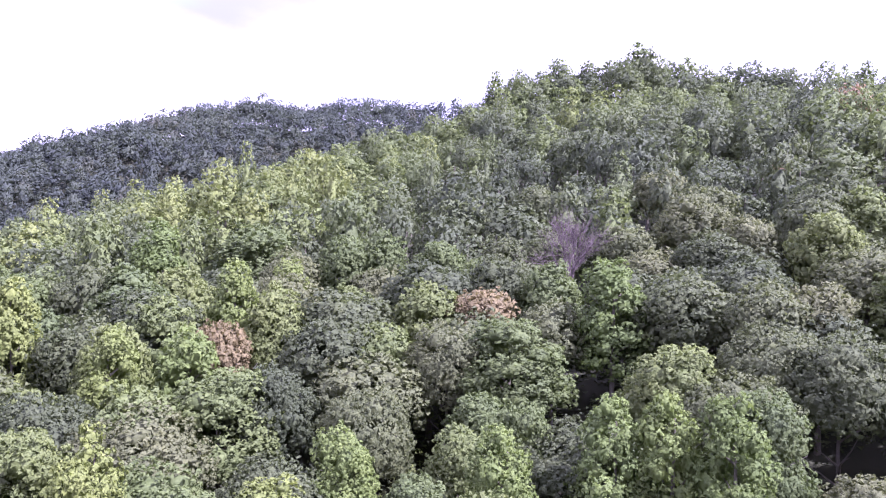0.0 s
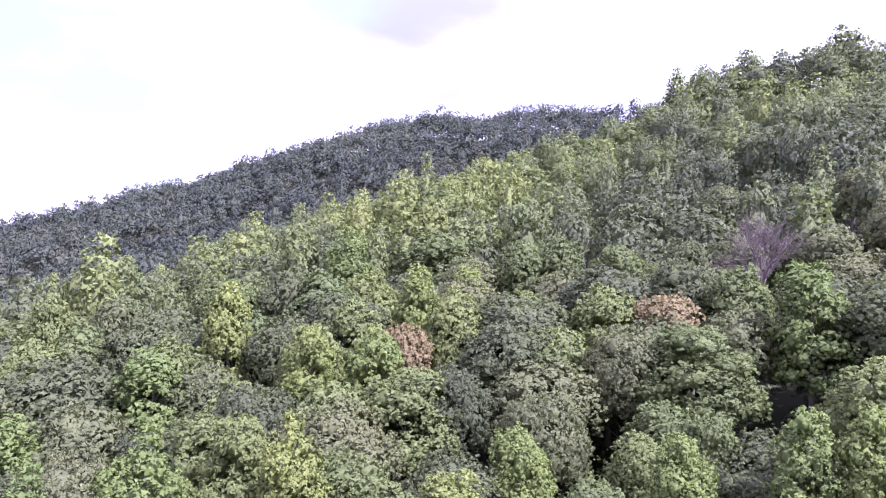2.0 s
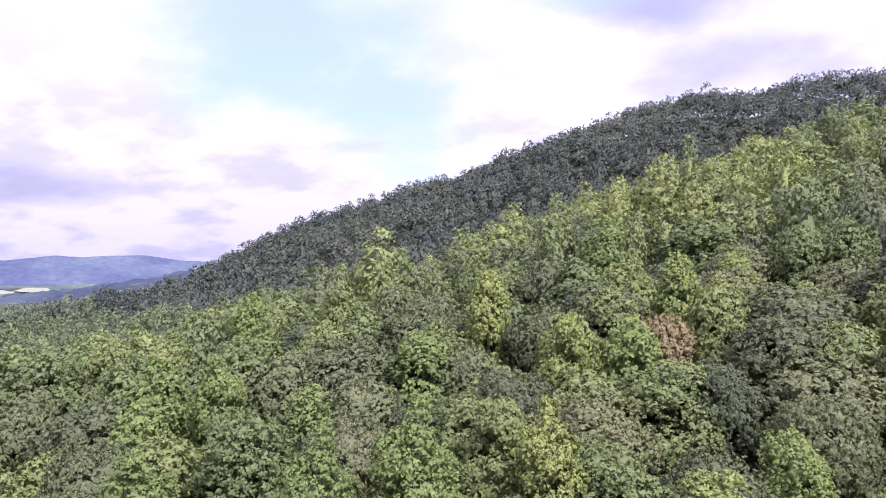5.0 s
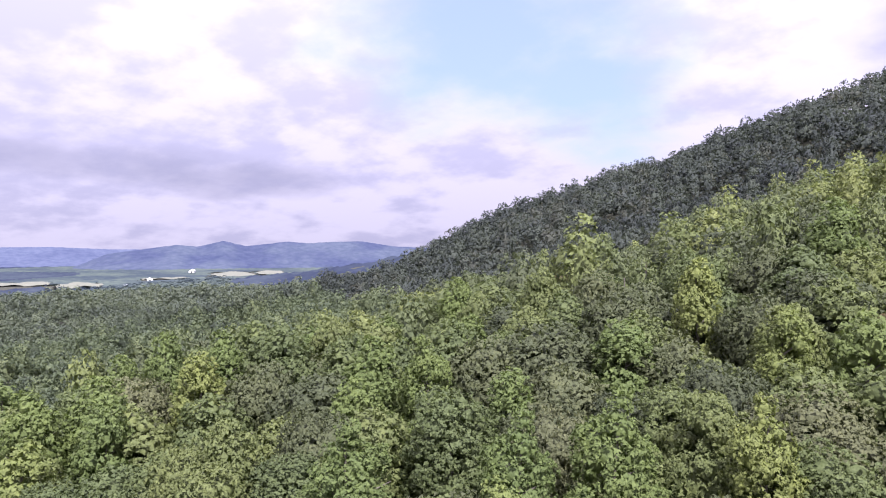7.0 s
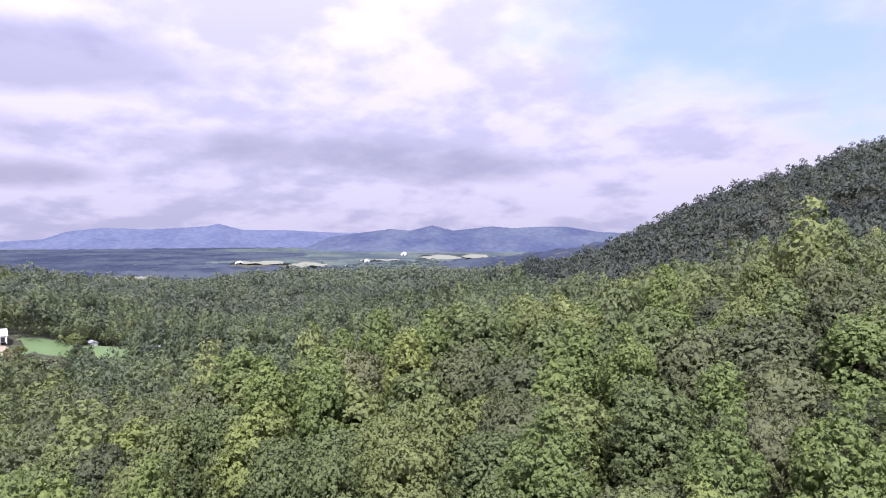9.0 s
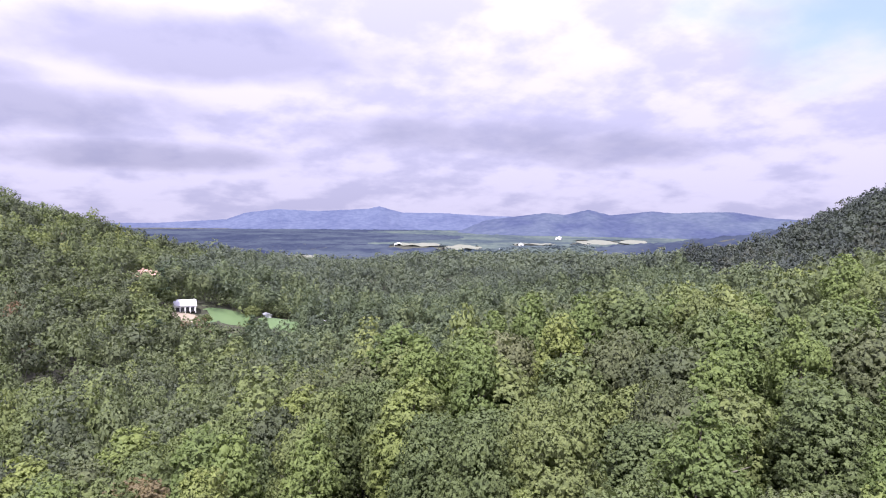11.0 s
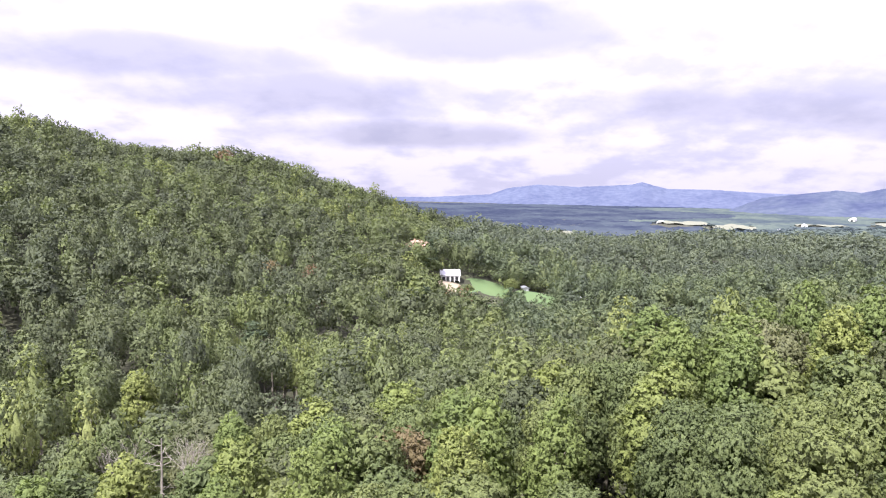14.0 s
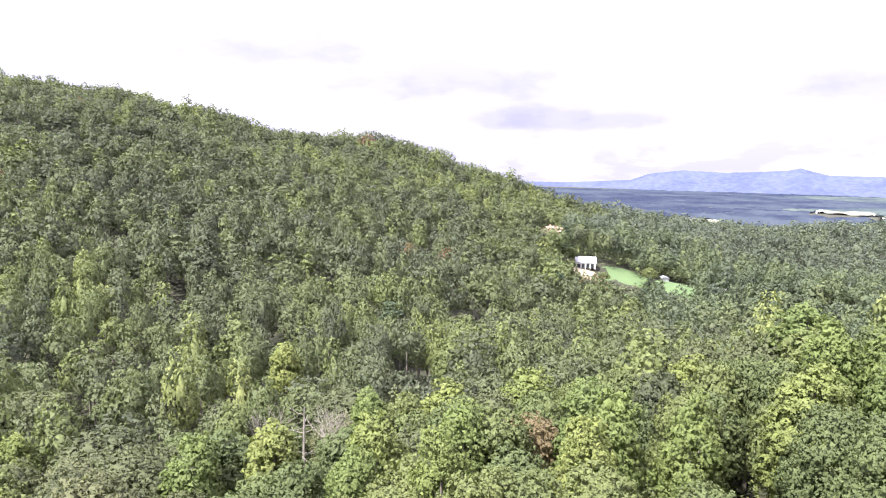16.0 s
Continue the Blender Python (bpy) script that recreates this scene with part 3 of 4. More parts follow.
def joined_woods(name, label, detail, step, r0, r1, az0, az1, seed, height=19.0, leaf=None, where=None, thin=0.03, pad=3.0, lush=1.0, even=0.0, trunks=False):
    """Woods past the single trees: every crown real, joined into one mesh."""
    x, y, d, a, r = scatter(step, r0, r1, az0, az1, seed)
    k = free(x, y, pad)
    if where:
        k &= where(d, a)
    k &= r.uniform(0, 1, len(k)) > thin
    x, y, d, a = x[k], y[k], d[k], a[k]
    z = ground_z(x, y)
    kinds = ["oak", "maple", "poplar", "oak", "maple", "pine"]
    share = [0.24, 0.24, 0.13, 0.18, 0.18, 0.03]
    boughs, leaves, each, size, core = DETAIL[detail]
    pats = []
    for q, kind in enumerate(kinds):
        h, rad = KINDS[kind][:2]
        rr = np.random.default_rng(seed * 10 + q)
        v, f, sn = crown_arrays(kind, h, rad, boughs, leaves, each, size, rr, core, 1.2, 0.84)
        pats.append((v, f, unit(sn * (1 - even) + (0, 0, even)), h, rad))
    which = r.choice(len(pats), len(x), p=share)
    vs, fs, ts, ss, at = [], [], [], [], 0
    base = {0: (0.0, 0.45), 1: (0.35, 0.7), 2: (0.6, 0.96), 3: (0.1, 0.5), 4: (0.4, 0.8), 5: (0.0, 0.2)}
    for p, (v, f, sn, h, rad) in enumerate(pats):
        ids = np.where(which == p)[0]
        if not len(ids):
            continue
        n = len(ids)
        ang = r.uniform(0, 6.2832, n)
        sw = lush * step / 9.2 * np.clip(np.exp(r.normal(0.0, 0.2, n)), 0.65, 1.45)
        sh = height / 19.0 * np.clip(r.normal(0.95, 0.15, n), 0.6, 1.25)
        flat = r.uniform(0.85, 1.18, n)[:, None]
        tall = (a[ids] > 104) & (d[ids] < 380) & (r.uniform(0, 1, n) < 0.5)
        sw, sh = np.where(tall, sw * 0.8, sw), np.where(tall, sh * r.uniform(1.0, 1.2, n), sh)
        c, s = np.cos(ang)[:, None], np.sin(ang)[:, None]
        X = (v[None, :, 0] * flat * c - v[None, :, 1] / flat * s) * sw[:, None] + x[ids, None]
        Y = (v[None, :, 0] * flat * s + v[None, :, 1] / flat * c) * sw[:, None] + y[ids, None]
        Z = v[None, :, 2] * sh[:, None] + z[ids, None]
        vs.append(np.stack([X, Y, Z], -1).reshape(-1, 3))
        ss.append(np.stack([sn[None, :, 0] * c - sn[None, :, 1] * s, sn[None, :, 0] * s + sn[None, :, 1] * c, np.broadcast_to(sn[None, :, 2], (n, len(sn)))], -1).reshape(-1, 3))
        fs.append((f[None] + (at + np.arange(n) * len(v))[:, None, None]).reshape(-1, 3))
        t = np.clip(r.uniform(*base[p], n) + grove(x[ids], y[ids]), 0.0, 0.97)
        t[r.uniform(0, 1, n) < 0.004] = 1.0
        ts.append(np.repeat(t, len(v)))
        at += n * len(v)
    ob = new(name, mesh_from(name, np.concatenate(vs), np.concatenate(fs), leaf or FAR_LEAF, np.concatenate(ts), True, np.concatenate(ss)))
    tagged(ob, label, "forest", kind="stuff")
    if trunks:
        stems(x, y, z, r)


def stems(x, y, z, r):
    """Slim trunks under the joined crowns."""
    n, sides = len(x), 5
    a = np.arange(sides) * 6.2832 / sides
    ring = np.stack([np.cos(a), np.sin(a)], 1)
    rows = []
    lean = r.normal(0, 0.35, (n, 1, 2))
    for zz, w, k in ((-1.0, 0.34, 0.0), (9.0, 0.25, 0.6), (15.0, 0.12, 1.0)):
        xy = np.stack([x, y], 1)[:, None] + ring[None] * w + lean * k
        rows.append(np.concatenate([xy, np.broadcast_to((z + zz)[:, None, None], (n, sides, 1))], 2))
    v = np.stack(rows, 1).reshape(-1, 3)
    i = np.arange(sides)
    q = np.concatenate([np.stack([k * sides + i, k * sides + (i + 1) % sides, (k + 1) * sides + (i + 1) % sides, (k + 1) * sides + i], 1) for k in (0, 1)])
    f = (q[None] + (np.arange(n) * sides * 3)[:, None, None]).reshape(-1, 4)
    tagged(new("slope_trunks", mesh_from("slope_trunks", v, f, BARK, smooth=True)), "slim grey-brown trunks standing under the woods", "trunks", kind="stuff")


def beyond(d, a):
    """True on the dark ridge past the trough behind the near crest."""
    foot = np.interp(a, [-60, -30, -10, 10, 20, 28, 38, 46, 52, 56], [500, 470, 420, 350, 310, 268, 262, 330, 440, 620])
    return (d > foot) & (a < 56)


def hollow(d, a):
    """True in the hollow between the near slope and the valley."""
    return (a > 46 + 2 * np.sin(d / 40)) & (a < 92 + 3 * np.sin(d / 30)) & (d > 300)


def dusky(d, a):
    """True on the low ridges of the valley whose cloud shadow is painted as darker colour."""
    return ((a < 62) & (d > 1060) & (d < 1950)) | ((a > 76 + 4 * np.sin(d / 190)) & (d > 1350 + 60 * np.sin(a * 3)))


set_trees()
near_woods()
joined_woods("undergrowth", "low green saplings and bushes under the trees", "shrub", 6.4, 16, NEAR + 30, -54, 146, 30, 7.0, pad=-6.5)
joined_woods("meadow_hedge", "bushes along the edge of a clearing", "shrub", 6.6, 380, 530, 82, 101, 31, 9.0, pad=-0.5, lush=1.1)
joined_woods("clearing_shrubs", "low shrubs in the rough grass below a meadow", "shrub", 5.2, 380, 522, 82, 99, 34, 2.6, where=lambda d, a: (d < 404) | (d > 490), pad=-9.0, lush=1.3)
joined_woods("hillside_woods", "dense green broadleaf woods covering the slopes", "slope", 8.8, NEAR, 260, -42, 146, 21, lush=0.96, trunks=True)
joined_woods("upper_woods", "dense broadleaf woods on the upper slopes", "upper", 9.0, 260, 440, -42, 146, 22, where=lambda d, a: ~beyond(d, a) & ~hollow(d, a), lush=0.98)
joined_woods("hollow_woods", "green woods in the hollow below the near slope, dulled with painted haze", "upper", 9.0, 260, 440, 44, 95, 36, 19.0, HAZED_LEAF, lambda d, a: ~beyond(d, a) & hollow(d, a), lush=0.98)
# this ridge's cloud shadow is put into its leaf colour
joined_woods("dark_ridge_woods", "woods on a steep ridge, coloured dark for cloud shadow", "ridge", 8.4, 262, 680, -15, 56, 23, 19.0, SHADED_LEAF, beyond, lush=1.1, even=0.4)
joined_woods("left_ridge_woods", "mixed green woods on a long ridge", "ridge", 9.4, 440, 760, 90, 148, 28, where=lambda d, a: ~beyond(d, a) & (a > 94 + 2 * np.sin(d / 40)), lush=1.0)
joined_woods("ridge_foot_woods", "green woods at the foot of a long ridge, dulled with painted haze", "ridge", 9.4, 440, 560, 46, 98, 37, 19.0, HAZED_LEAF, lambda d, a: ~beyond(d, a) & (a <= 94 + 2 * np.sin(d / 40)), lush=1.0)
joined_woods("lower_valley_woods", "green woods on spurs above the valley floor, greyed with painted haze", "ridge", 9.4, 560, 760, 46, 98, 35, 19.0, DISTANT_LEAF, lambda d, a: ~beyond(d, a) & (a <= 94 + 2 * np.sin(d / 40)), lush=1.0)
joined_woods("valley_woods", "green woods filling the valley, greyed with painted haze", "valley", 11.0, 760, 1600, 42, 104, 24, 19.0, DISTANT_LEAF, lambda d, a: (d < 1060) | ((a < 76) & (a > 62) & (d < 1250)), lush=1.05)
joined_woods("backdrop_woods", "woods across the wide valley, grey-green with painted haze", "far", 17.0, 1060, 1900, 40, 104, 25, 11.0, HAZY_WOODS, lambda d, a: ~dusky(d, a) & ((a > 76) | (d > 1250)), lush=1.3, even=0.7)


def far_canopy(name, label, mat, where):
    """The closed canopy of the far woods, under their crowns."""
    rings, az = np.geomspace(1050, 4300, 190), np.radians(np.arange(38, 108, 0.25))
    x, y = (rings[:, None] * -np.sin(az)).ravel(), (rings[:, None] * np.cos(az)).ravel()
    n = len(az)
    i, j = np.meshgrid(np.arange(len(rings) - 1), np.arange(n - 1), indexing="ij")
    q = np.stack([i * n + j, i * n + j + 1, (i + 1) * n + j + 1, (i + 1) * n + j], -1).reshape(-1, 4)
    mid_r, mid_a = rings[i.ravel()], np.degrees(az[j.ravel()])
    k = where(mid_r, mid_a)
    z = ground_z(x, y) + 2.6 + np.random.default_rng(41).normal(0, 1.1, len(x))
    for sx, sy, sr in FIELD_CLEAR:
        k &= np.hypot(x[q[:, 0]] - sx, y[q[:, 0]] - sy) > sr
    tagged(new(name, mesh_from(name, np.stack([x, y, z], 1), q[k], mat, smooth=True)), label, "forest", kind="structure")


far_canopy("backdrop_canopy", "closed canopy of far woods, grey-green with painted haze", HAZY_WOODS, lambda d, a: ~dusky(d, a) & ((a > 76) | (d > 1250)))
far_canopy("backdrop_ridge_canopy", "closed canopy of far woods, coloured dark blue for cloud shadow", HAZY_SHADED_WOODS, dusky)
joined_woods("woods_behind", "woods on the slope behind the hover point", "valley", 11.0, 18, 420, 146, 180, 26)
joined_woods("woods_beside", "woods on the slope beside the hover point", "valley", 11.0, 18, 420, -180, -42, 27, where=lambda d, a: (a < -54) | (d > NEAR))


# ---- far mountains ----
def mountain_range(name, label, crest, dist, depth, foot, mat, seed):
    """A backdrop of wooded mountains: crest as bearing and degrees above the level, folded flanks."""
    crest = np.array(crest)
    az = np.arange(crest[:, 0].min(), crest[:, 0].max(), 0.12)
    order = np.argsort(crest[:, 0])
    el = np.interp(az, crest[order, 0], crest[order, 1])
    rows = 36
    verts = []
    for k in range(rows):
        t = k / (rows - 1)
        for a, e in zip(az, el):
            top = dist * math.tan(radians(e))
            fold = noise.fractal(Vector((a * 0.9 + seed, t * 1.5, seed)), 1.0, 2.0, 5)
            rough = noise.fractal(Vector((a * 2.5 + seed, t * 7, 3.0)), 1.0, 2.0, 4)
            z = foot + (top - foot) * (1 - t) ** (1.3 + 0.5 * fold) + rough * 3.0 * (1 if k else 0.7)
            verts.append(bearing(a, dist - depth * t * (1 + 0.25 * fold * min(1, 4 * t)), z)[:])
    n = len(az)
    i, j = np.meshgrid(np.arange(rows - 1), np.arange(n - 1), indexing="ij")
    q = np.stack([i * n + j, i * n + j + 1, (i + 1) * n + j + 1, (i + 1) * n + j], -1).reshape(-1, 4)
    tagged(new(name, mesh_from(name, verts, q, mat, smooth=True)), label, "mountain", kind="structure")


# air haze painted in: bluish colours that also glow a little
BLUE_HAZE = haze_material("hazed_blue_mountain", (0.066, 0.076, 0.130), (0.078, 0.089, 0.144), 0.3)
GREEN_HAZE = haze_material("hazed_grey_green_hill", (0.046, 0.054, 0.098), (0.064, 0.075, 0.112), 0.3)
mountain_range("backdrop_mountains", "long mountain range on the horizon, blue with painted haze",
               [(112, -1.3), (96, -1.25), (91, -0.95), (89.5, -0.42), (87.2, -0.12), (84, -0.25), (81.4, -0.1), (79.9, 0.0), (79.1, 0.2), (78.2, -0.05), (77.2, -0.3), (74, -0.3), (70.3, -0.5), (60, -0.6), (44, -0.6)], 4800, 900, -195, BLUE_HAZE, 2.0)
mountain_range("backdrop_hills", "row of rounded hills across the valley, grey-green with painted haze",
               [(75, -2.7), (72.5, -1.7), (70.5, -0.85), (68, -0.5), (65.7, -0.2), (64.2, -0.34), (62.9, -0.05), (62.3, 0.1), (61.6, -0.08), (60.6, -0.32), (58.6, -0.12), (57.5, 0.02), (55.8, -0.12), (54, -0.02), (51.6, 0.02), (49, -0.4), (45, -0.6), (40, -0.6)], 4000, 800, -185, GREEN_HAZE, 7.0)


# ---- bare trees ----
def part(name, bm, mat, parent, label=""):
    ob = new(name, done(bm, name, mat) if isinstance(bm, bmesh.types.BMesh) else bm)
    ob.parent = parent
    if label:
        tagged(ob, label)
    return ob


def thing(name, label, category, x, y, turn=0.0, z=None, group=""):
    root = new(name)
    root.empty_display_size = 0.5
    tagged(root, label, category, group=group)
    root.matrix_world = pose(x, y, float(ground_z(x, y)[0]) if z is None else z, 0, 0, turn)
    return root


def bough(bm, p, way, length, width, depth, r, fork):
    """A limb that bends and forks down to twigs."""
    mid = p + way * length * 0.5 + Vector(r.normal(0, 0.05, 3)) * length
    end = p + way * length + Vector(r.normal(0, 0.06, 3)) * length
    tube(bm, p, mid, width, width * 0.78, 5)
    tube(bm, mid, end, width * 0.78, width * 0.5, 5)
    if depth:
        for i in range(fork):
            a = end if i < 2 else mid.lerp(end, r.uniform(0.0, 0.8))
            w = (way + Vector(r.normal(0, 0.42, 3)) + Vector((0, 0, 0.16))).normalized()
            bough(bm, a, w, length * r.uniform(0.55, 0.8), width * 0.55, depth - 1, r, fork)


def bare_tree(name, label, x, y, height, spread, mat, seed, limbs=9, fork=3):
    root = thing(name, label, "dead tree", x, y)
    r = np.random.default_rng(seed)
    bm = bmesh.new()
    w = 0.017 * height
    tube(bm, (0, 0, -1), (0.1, 0, height * 0.4), w * 1.3, w, 8)
    tube(bm, (0.1, 0, height * 0.4), (0, 0.15, height * 0.8), w, w * 0.35, 7)
    part("trunk", bm, mat, root)
    for i in range(limbs):
        t = r.uniform(0.32, 0.78)
        a = i * 2.4
        up = r.uniform(0.9, 1.7)
        way = Vector((math.cos(a) * spread / 5, math.sin(a) * spread / 5, up)).normalized()
        bm = bmesh.new()
        bough(bm, Vector((0.05, 0.05, height * t)), way, (height * (1 - t)) * 0.5, w * 0.3, 3, r, fork)
        part("limb", bm, mat, root)


def snag(name, label, x, y, height, seed):
    root = thing(name, label, "dead tree", x, y)
    r = np.random.default_rng(seed)
    bm = bmesh.new()
    tube(bm, (0, 0, -1), (0.15, 0.1, height * 0.55), 0.36, 0.24, 8)
    tube(bm, (0.15, 0.1, height * 0.55), (0.05, 0.2, height), 0.24, 0.07, 7)
    part("trunk", bm, PALE_BARK, root)
    for i in range(16):
        bm = bmesh.new()
        z, a = height * r.uniform(0.4, 0.95), i * 2.4
        bough(bm, Vector((0.12, 0.12, z)), Vector((math.cos(a), math.sin(a), r.uniform(-0.1, 0.35))).normalized(), r.uniform(0.8, 1.9), 0.07, 1, r, 2)
        part("stub_branch", bm, PALE_BARK, root)


bare_tree("dead_tree", "leafless dead tree with purple-grey twigs among green crowns", 31.9, 107.4, 20.5, 2.0, DEAD_BARK, 4, 13, 4)
snag("snag", "bleached dead trunk with broken side branches", -92.5, -49.6, 21.5, 5)
bare_tree("bare_tree", "pale leafless tree with fine twigs", -93.4, -45.6, 19.5, 2.2, PALE_BARK, 6, 8, 3)
bare_tree("bare_tree", "pale brown half-dead tree with fine twigs", -98.6, -60.0, 18.5, 2.4, PALE_BARK, 7, 8, 3)
bare_tree("bare_tree", "small grey dead treetop in the woods", -60.5, -24.0, 15.5, 3.5, PALE_BARK, 8, 5, 2)
bare_tree("bare_tree", "thin grey dead stem in a dark gap", -13.0, 82.0, 14.0, 1.5, PALE_BARK, 9, 3, 2)


# ---- houses and meadows ----
WHITE_WALL = plain("white_painted_boards", (0.60, 0.60, 0.61), (0.72, 0.72, 0.71), 1.5, 0.6)
PALE_ROOF = plain("pale_metal_roof", (0.46, 0.46, 0.49), (0.58, 0.58, 0.60), 0.8, 0.45)
TILE_ROOF = plain("terracotta_shingles", (0.36, 0.22, 0.17), (0.46, 0.30, 0.24), 1.2, 0.8, 0.3)
TAN_WALL = plain("tan_boards", (0.38, 0.27, 0.19), (0.48, 0.35, 0.25), 1.5, 0.75)
DARK_OPENING = plain("dark_opening", (0.02, 0.022, 0.026), (0.04, 0.042, 0.05), 2.0, 0.3)
WOOD_POLE = plain("weathered_pole", (0.22, 0.18, 0.15), (0.34, 0.29, 0.25), 2.0, 0.9)
GRASS = plain("mown_grass", (0.072, 0.118, 0.046), (0.100, 0.146, 0.058), 0.12, 0.9)
GRAVEL = plain("tan_gravel", (0.24, 0.19, 0.14), (0.32, 0.26, 0.20), 0.3, 0.95)
STRAW = plain("pale_hay_field", (0.13, 0.135, 0.105), (0.18, 0.18, 0.135), 0.02, 0.95)


def box(bm, x0, y0, z0, x1, y1, z1, bevel=0.0):
    v = [bm.verts.new((x, y, z)) for z in (z0, z1) for x, y in ((x0, y0), (x1, y0), (x1, y1), (x0, y1))]
    f = [(3, 2, 1, 0), (4, 5, 6, 7), (0, 1, 5, 4), (1, 2, 6, 5), (2, 3, 7, 6), (3, 0, 4, 7)]
    made = [bm.faces.new([v[i] for i in q]) for q in f]
    if bevel:
        bmesh.ops.bevel(bm, geom=list({e for q in made for e in q.edges}), offset=bevel, segments=1, affect="EDGES")


def one_box(*size, bevel=0.02):
    bm = bmesh.new()
    box(bm, *size, bevel=bevel)
    return bm


def gable_walls(w, d, eave, rise):
    """Walls of a gabled block; the gables face -y and +y."""
    bm = bmesh.new()
    ring = [(-w, 0), (w, 0), (w, eave), (0, eave + rise), (-w, eave)]
    a = [bm.verts.new((x, -d, z)) for x, z in ring]
    b = [bm.verts.new((x, d, z)) for x, z in ring]
    bm.faces.new(a)
    bm.faces.new(b[::-1])
    for i in range(5):
        bm.faces.new((a[i], b[i], b[(i + 1) % 5], a[(i + 1) % 5]))
    return bm


def gable_roof(w, d, eave, rise, over=0.5, thick=0.22):
    bm = bmesh.new()
    s = rise / w
    for side in (-1, 1):
        low = (side * (w + over), eave - over * s)
        pts = [(0, eave + rise), low, (low[0], low[1] + thick), (0, eave + rise + thick)]
        a = [bm.verts.new((x, -d - over, z + 0.03)) for x, z in pts]
        b = [bm.verts.new((x, d + over, z + 0.03)) for x, z in pts]
        bm.faces.new(a)
        bm.faces.new(b[::-1])
        for i in range(4):
            bm.faces.new((a[i], b[i], b[(i + 1) % 4], a[(i + 1) % 4]))
    bmesh.ops.recalc_face_normals(bm, faces=bm.faces)
    return bm


def block(root, w, d, eave, rise, wall, roof, openings=(), dx=0.0, dy=0.0, posts=0):
    def put(ob):
        ob.location = (dx, dy, 0)
        return ob
    put(part("wall", gable_walls(w, d, eave, rise), wall, root))
    put(part("roof", gable_roof(w, d, eave, rise), roof, root))
    for name, x, z, ww, hh in openings:
        put(part(name, one_box(x - ww / 2, -d - 0.06, z, x + ww / 2, -d + 0.1, z + hh, bevel=0), DARK_OPENING, root))
    for i in range(posts):
        x = -w + 0.2 + (2 * w - 0.4) * i / (posts - 1)
        put(part("post", one_box(x - 0.14, -d - 0.5, -0.6, x + 0.14, -d - 0.2, eave * 0.93), wall, root))


house = thing("white_house", "white boarded house with a pale metal roof above a gravel yard", "house", -446.5, -33.3, 8)
block(house, 4.6, 6.0, 3.6, 2.9, WHITE_WALL, PALE_ROOF)
# near-black panels stand in for the shade inside the open carport bays
for y in (-4.3, -1.5, 1.3, 4.1):
    part("bay_panel", one_box(4.5, y - 0.95, 0.1, 4.66, y + 0.95, 2.6, bevel=0), DARK_OPENING, house, "dark panel for the shade in an open carport bay")
for y in (-5.8, -2.9, -0.1, 2.7, 5.8):
    part("post", one_box(4.9, y - 0.16, -0.8, 5.2, y + 0.16, 3.2), WHITE_WALL, house)
red = thing("red_roofed_house", "tan house with terracotta roofs half hidden by trees", "house", -536, -66.7, 60, float(ground_z(-536, -66.7)[0]) + 1.5)
block(red, 4.2, 6.5, 5.2, 3.0, TAN_WALL, TILE_ROOF, [("window", -1.8, 2.2, 1.2, 1.5), ("window", 1.8, 2.2, 1.2, 1.5), ("door", 0.0, 0.1, 1.3, 2.2)])
block(red, 3.6, 4.5, 4.6, 2.8, TAN_WALL, TILE_ROOF, [("window", -1.2, 2.0, 1.2, 1.5), ("window", 1.2, 2.0, 1.2, 1.5)], dx=8.2, dy=-1.5)
part("chimney", one_box(-2.4, 1.0, 6.0, -1.4, 2.0, 9.4), TAN_WALL, red)
part("foundation", one_box(-4.2, -6.5, -6.5, 11.8, 6.5, -0.02), TAN_WALL, red)
shed = thing("white_shed", "low white shed at the edge of a meadow", "shed", -466, 15.5, -80)
block(shed, 1.9, 3.6, 2.3, 0.7, WHITE_WALL, PALE_ROOF, [("door", 0.0, 0.05, 1.6, 1.9)])
barn = thing("low_building", "low building with a grey metal roof among trees", "building", -459.2, 51.5, -70)
block(barn, 2.6, 5.0, 3.0, 1.3, WHITE_WALL, PALE_ROOF, [("window", 0.0, 1.0, 1.2, 1.0)])
pole = thing("utility_pole", "weathered wooden utility pole with a crossarm", "pole", -512, 38.5)
bm = bmesh.new()
tube(bm, (0, 0, -0.5), (0, 0, 12), 0.2, 0.13, 8)
part("mast", bm, WOOD_POLE, pole)
part("crossarm", one_box(-0.08, -1.2, 10.9, 0.08, 1.2, 11.1), WOOD_POLE, pole)


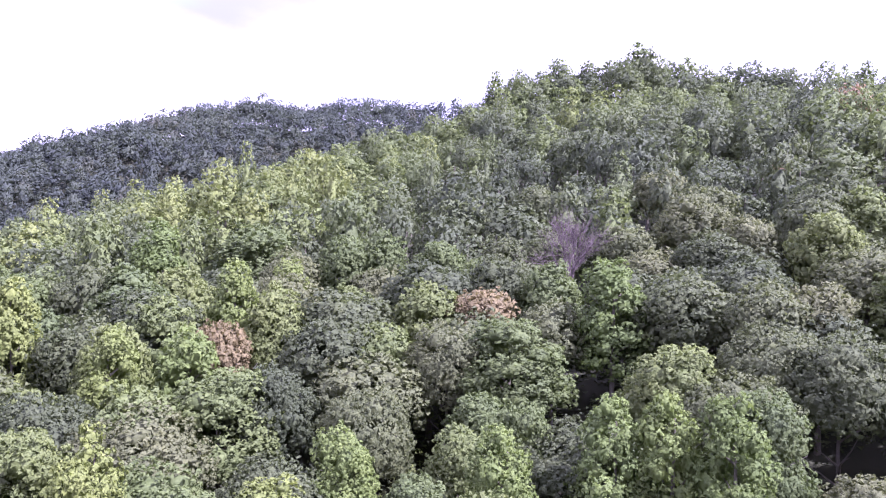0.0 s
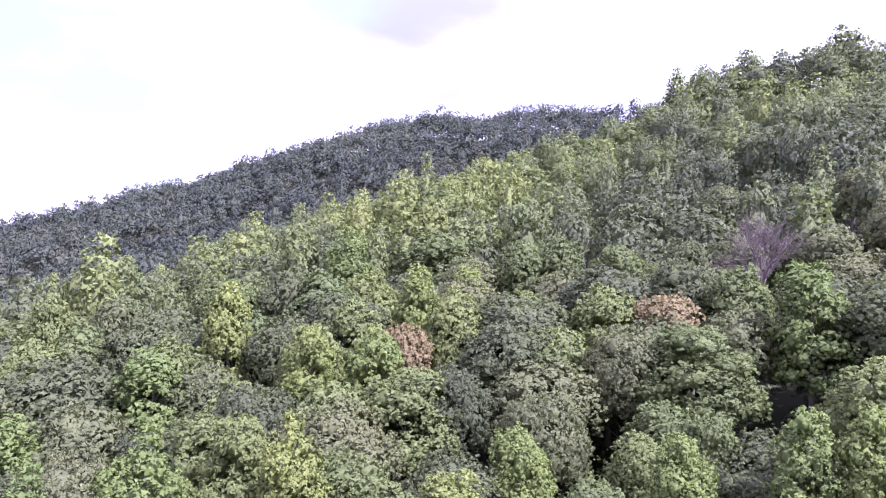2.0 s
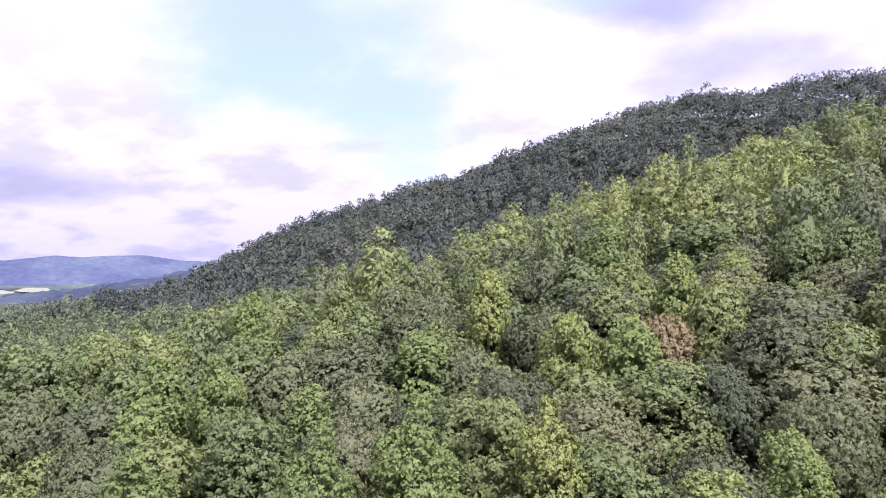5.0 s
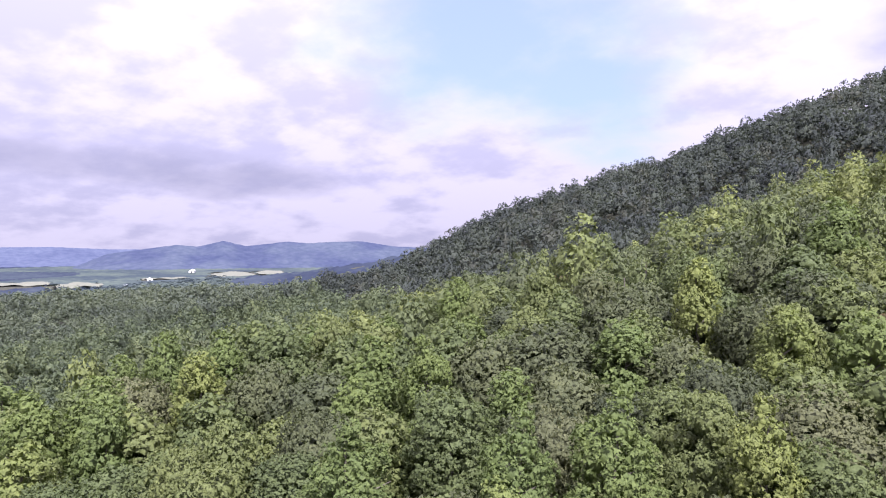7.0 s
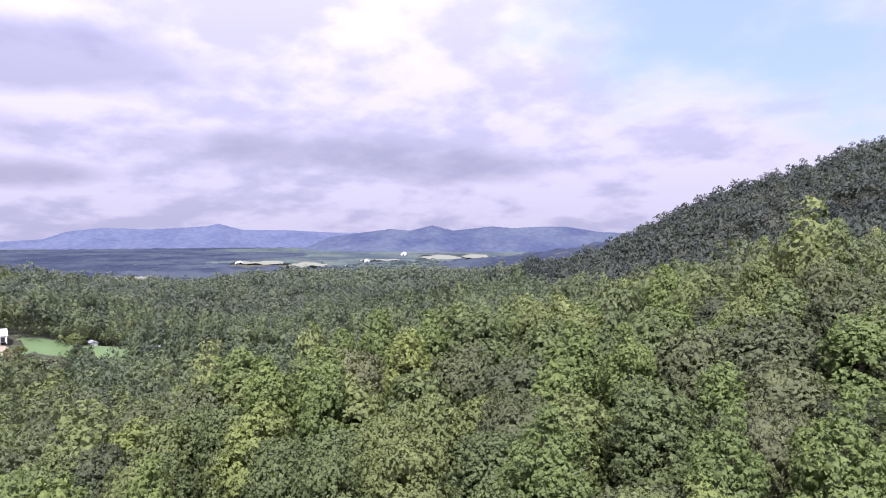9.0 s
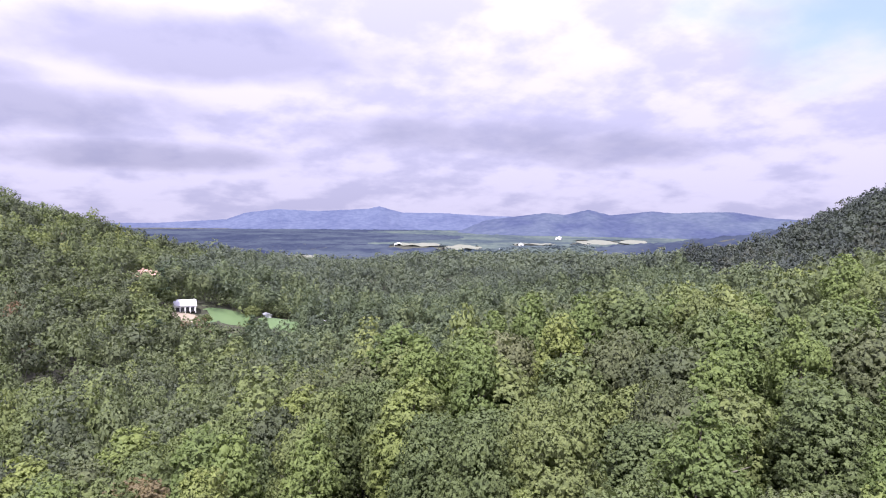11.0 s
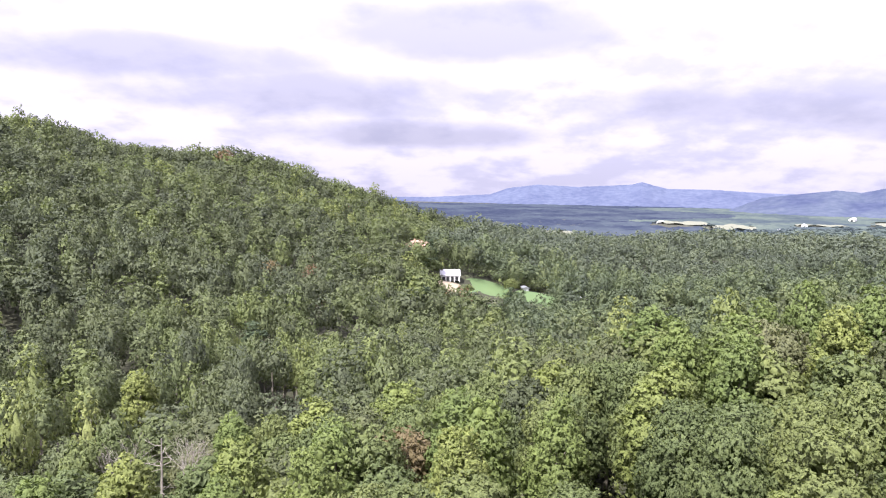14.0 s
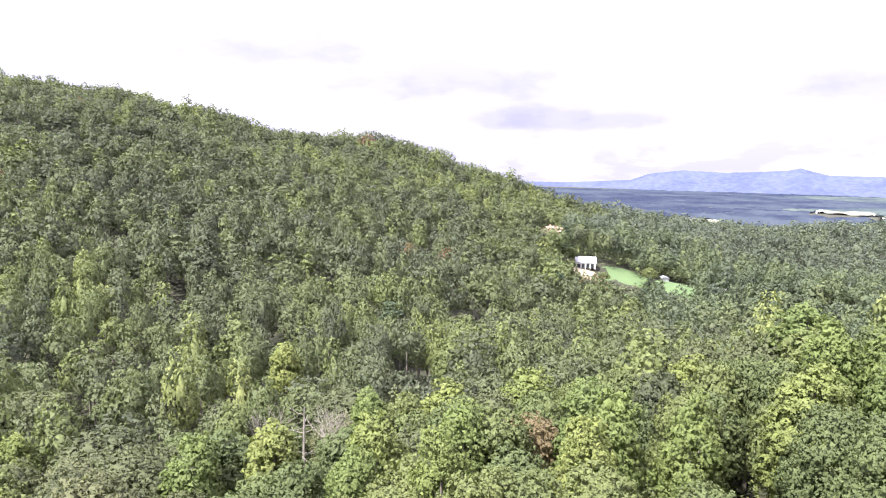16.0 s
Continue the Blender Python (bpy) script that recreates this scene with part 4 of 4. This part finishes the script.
def meadow(name, label, x, y, rx, ry, turn, mat, lift=0.12, kind="structure"):
    """An open patch that follows the ground, with an uneven edge."""
    verts, faces, n, m = [], [], 40, 7
    c, s = math.cos(radians(turn)), math.sin(radians(turn))
    for k in range(m):
        for i in range(n):
            a = 6.28319 * i / n
            q = (k + 0.02) / (m - 1) * (1 + 0.3 * noise.noise(Vector((math.cos(a) * 1.3, math.sin(a) * 1.3, x * 0.1))))
            u, v = rx * q * math.cos(a), ry * q * math.sin(a)
            verts.append((x + u * c - v * s, y + u * s + v * c))
    v = np.array(verts)
    z = ground_z(v[:, 0], v[:, 1]) + lift
    for k in range(m - 1):
        for i in range(n):
            faces.append((k * n + i, (k + 1) * n + i, (k + 1) * n + (i + 1) % n, k * n + (i + 1) % n))
    tagged(new(name, mesh_from(name, np.c_[v, z], faces, mat, smooth=True)), label, "field", kind=kind)


meadow("meadow", "mown green meadow sloping below a white house", -424, -8, 36, 18, 0, GRASS)
meadow("meadow", "small mown green meadow beside a white shed", -432, 20, 36, 16, -6, GRASS, 0.16)
meadow("gravel_yard", "tan gravel yard before a white house", -434, -30, 9, 10, 0, GRAVEL, 0.2)


# ---- far fields and farms ----
for az, d, l, w in FIELDS:
    q = bearing(az, d)
    meadow("hay_field", "pale hay field far across the valley", q[0], q[1], l, w, 90 + az, STRAW, 5.0)


def farm(az, d, turn, w, l, eave, label):
    q = bearing(az, d)
    b = thing("farm_building", label, "building", q[0], q[1], turn, float(ground_z(q[0], q[1])[0]) + 4.4, group="farm buildings")
    block(b, w, l, eave, w * 0.5, WHITE_WALL, PALE_ROOF, [("door", 0.0, 0.1, w * 0.6, eave * 0.7), ("window", -w * 0.6, eave * 0.4, w * 0.2, eave * 0.25), ("window", w * 0.6, eave * 0.4, w * 0.2, eave * 0.25)])


farm(64.6, 3200, 60, 11, 36, 9, "long white farm building far across the valley")
farm(69.9, 1870, 40, 4.5, 8, 4.5, "white house far off in the valley")
farm(69.2, 1900, 80, 4.5, 7, 4.5, "white house far off in the valley")
farm(67.6, 2330, 70, 8, 12, 7, "small white house far off in the valley")
farm(77.6, 2480, 50, 8, 12, 7, "small pale house beside a far field")
farm(89.2, 1480, 60, 5, 7, 8, "pale tall house among far woods")
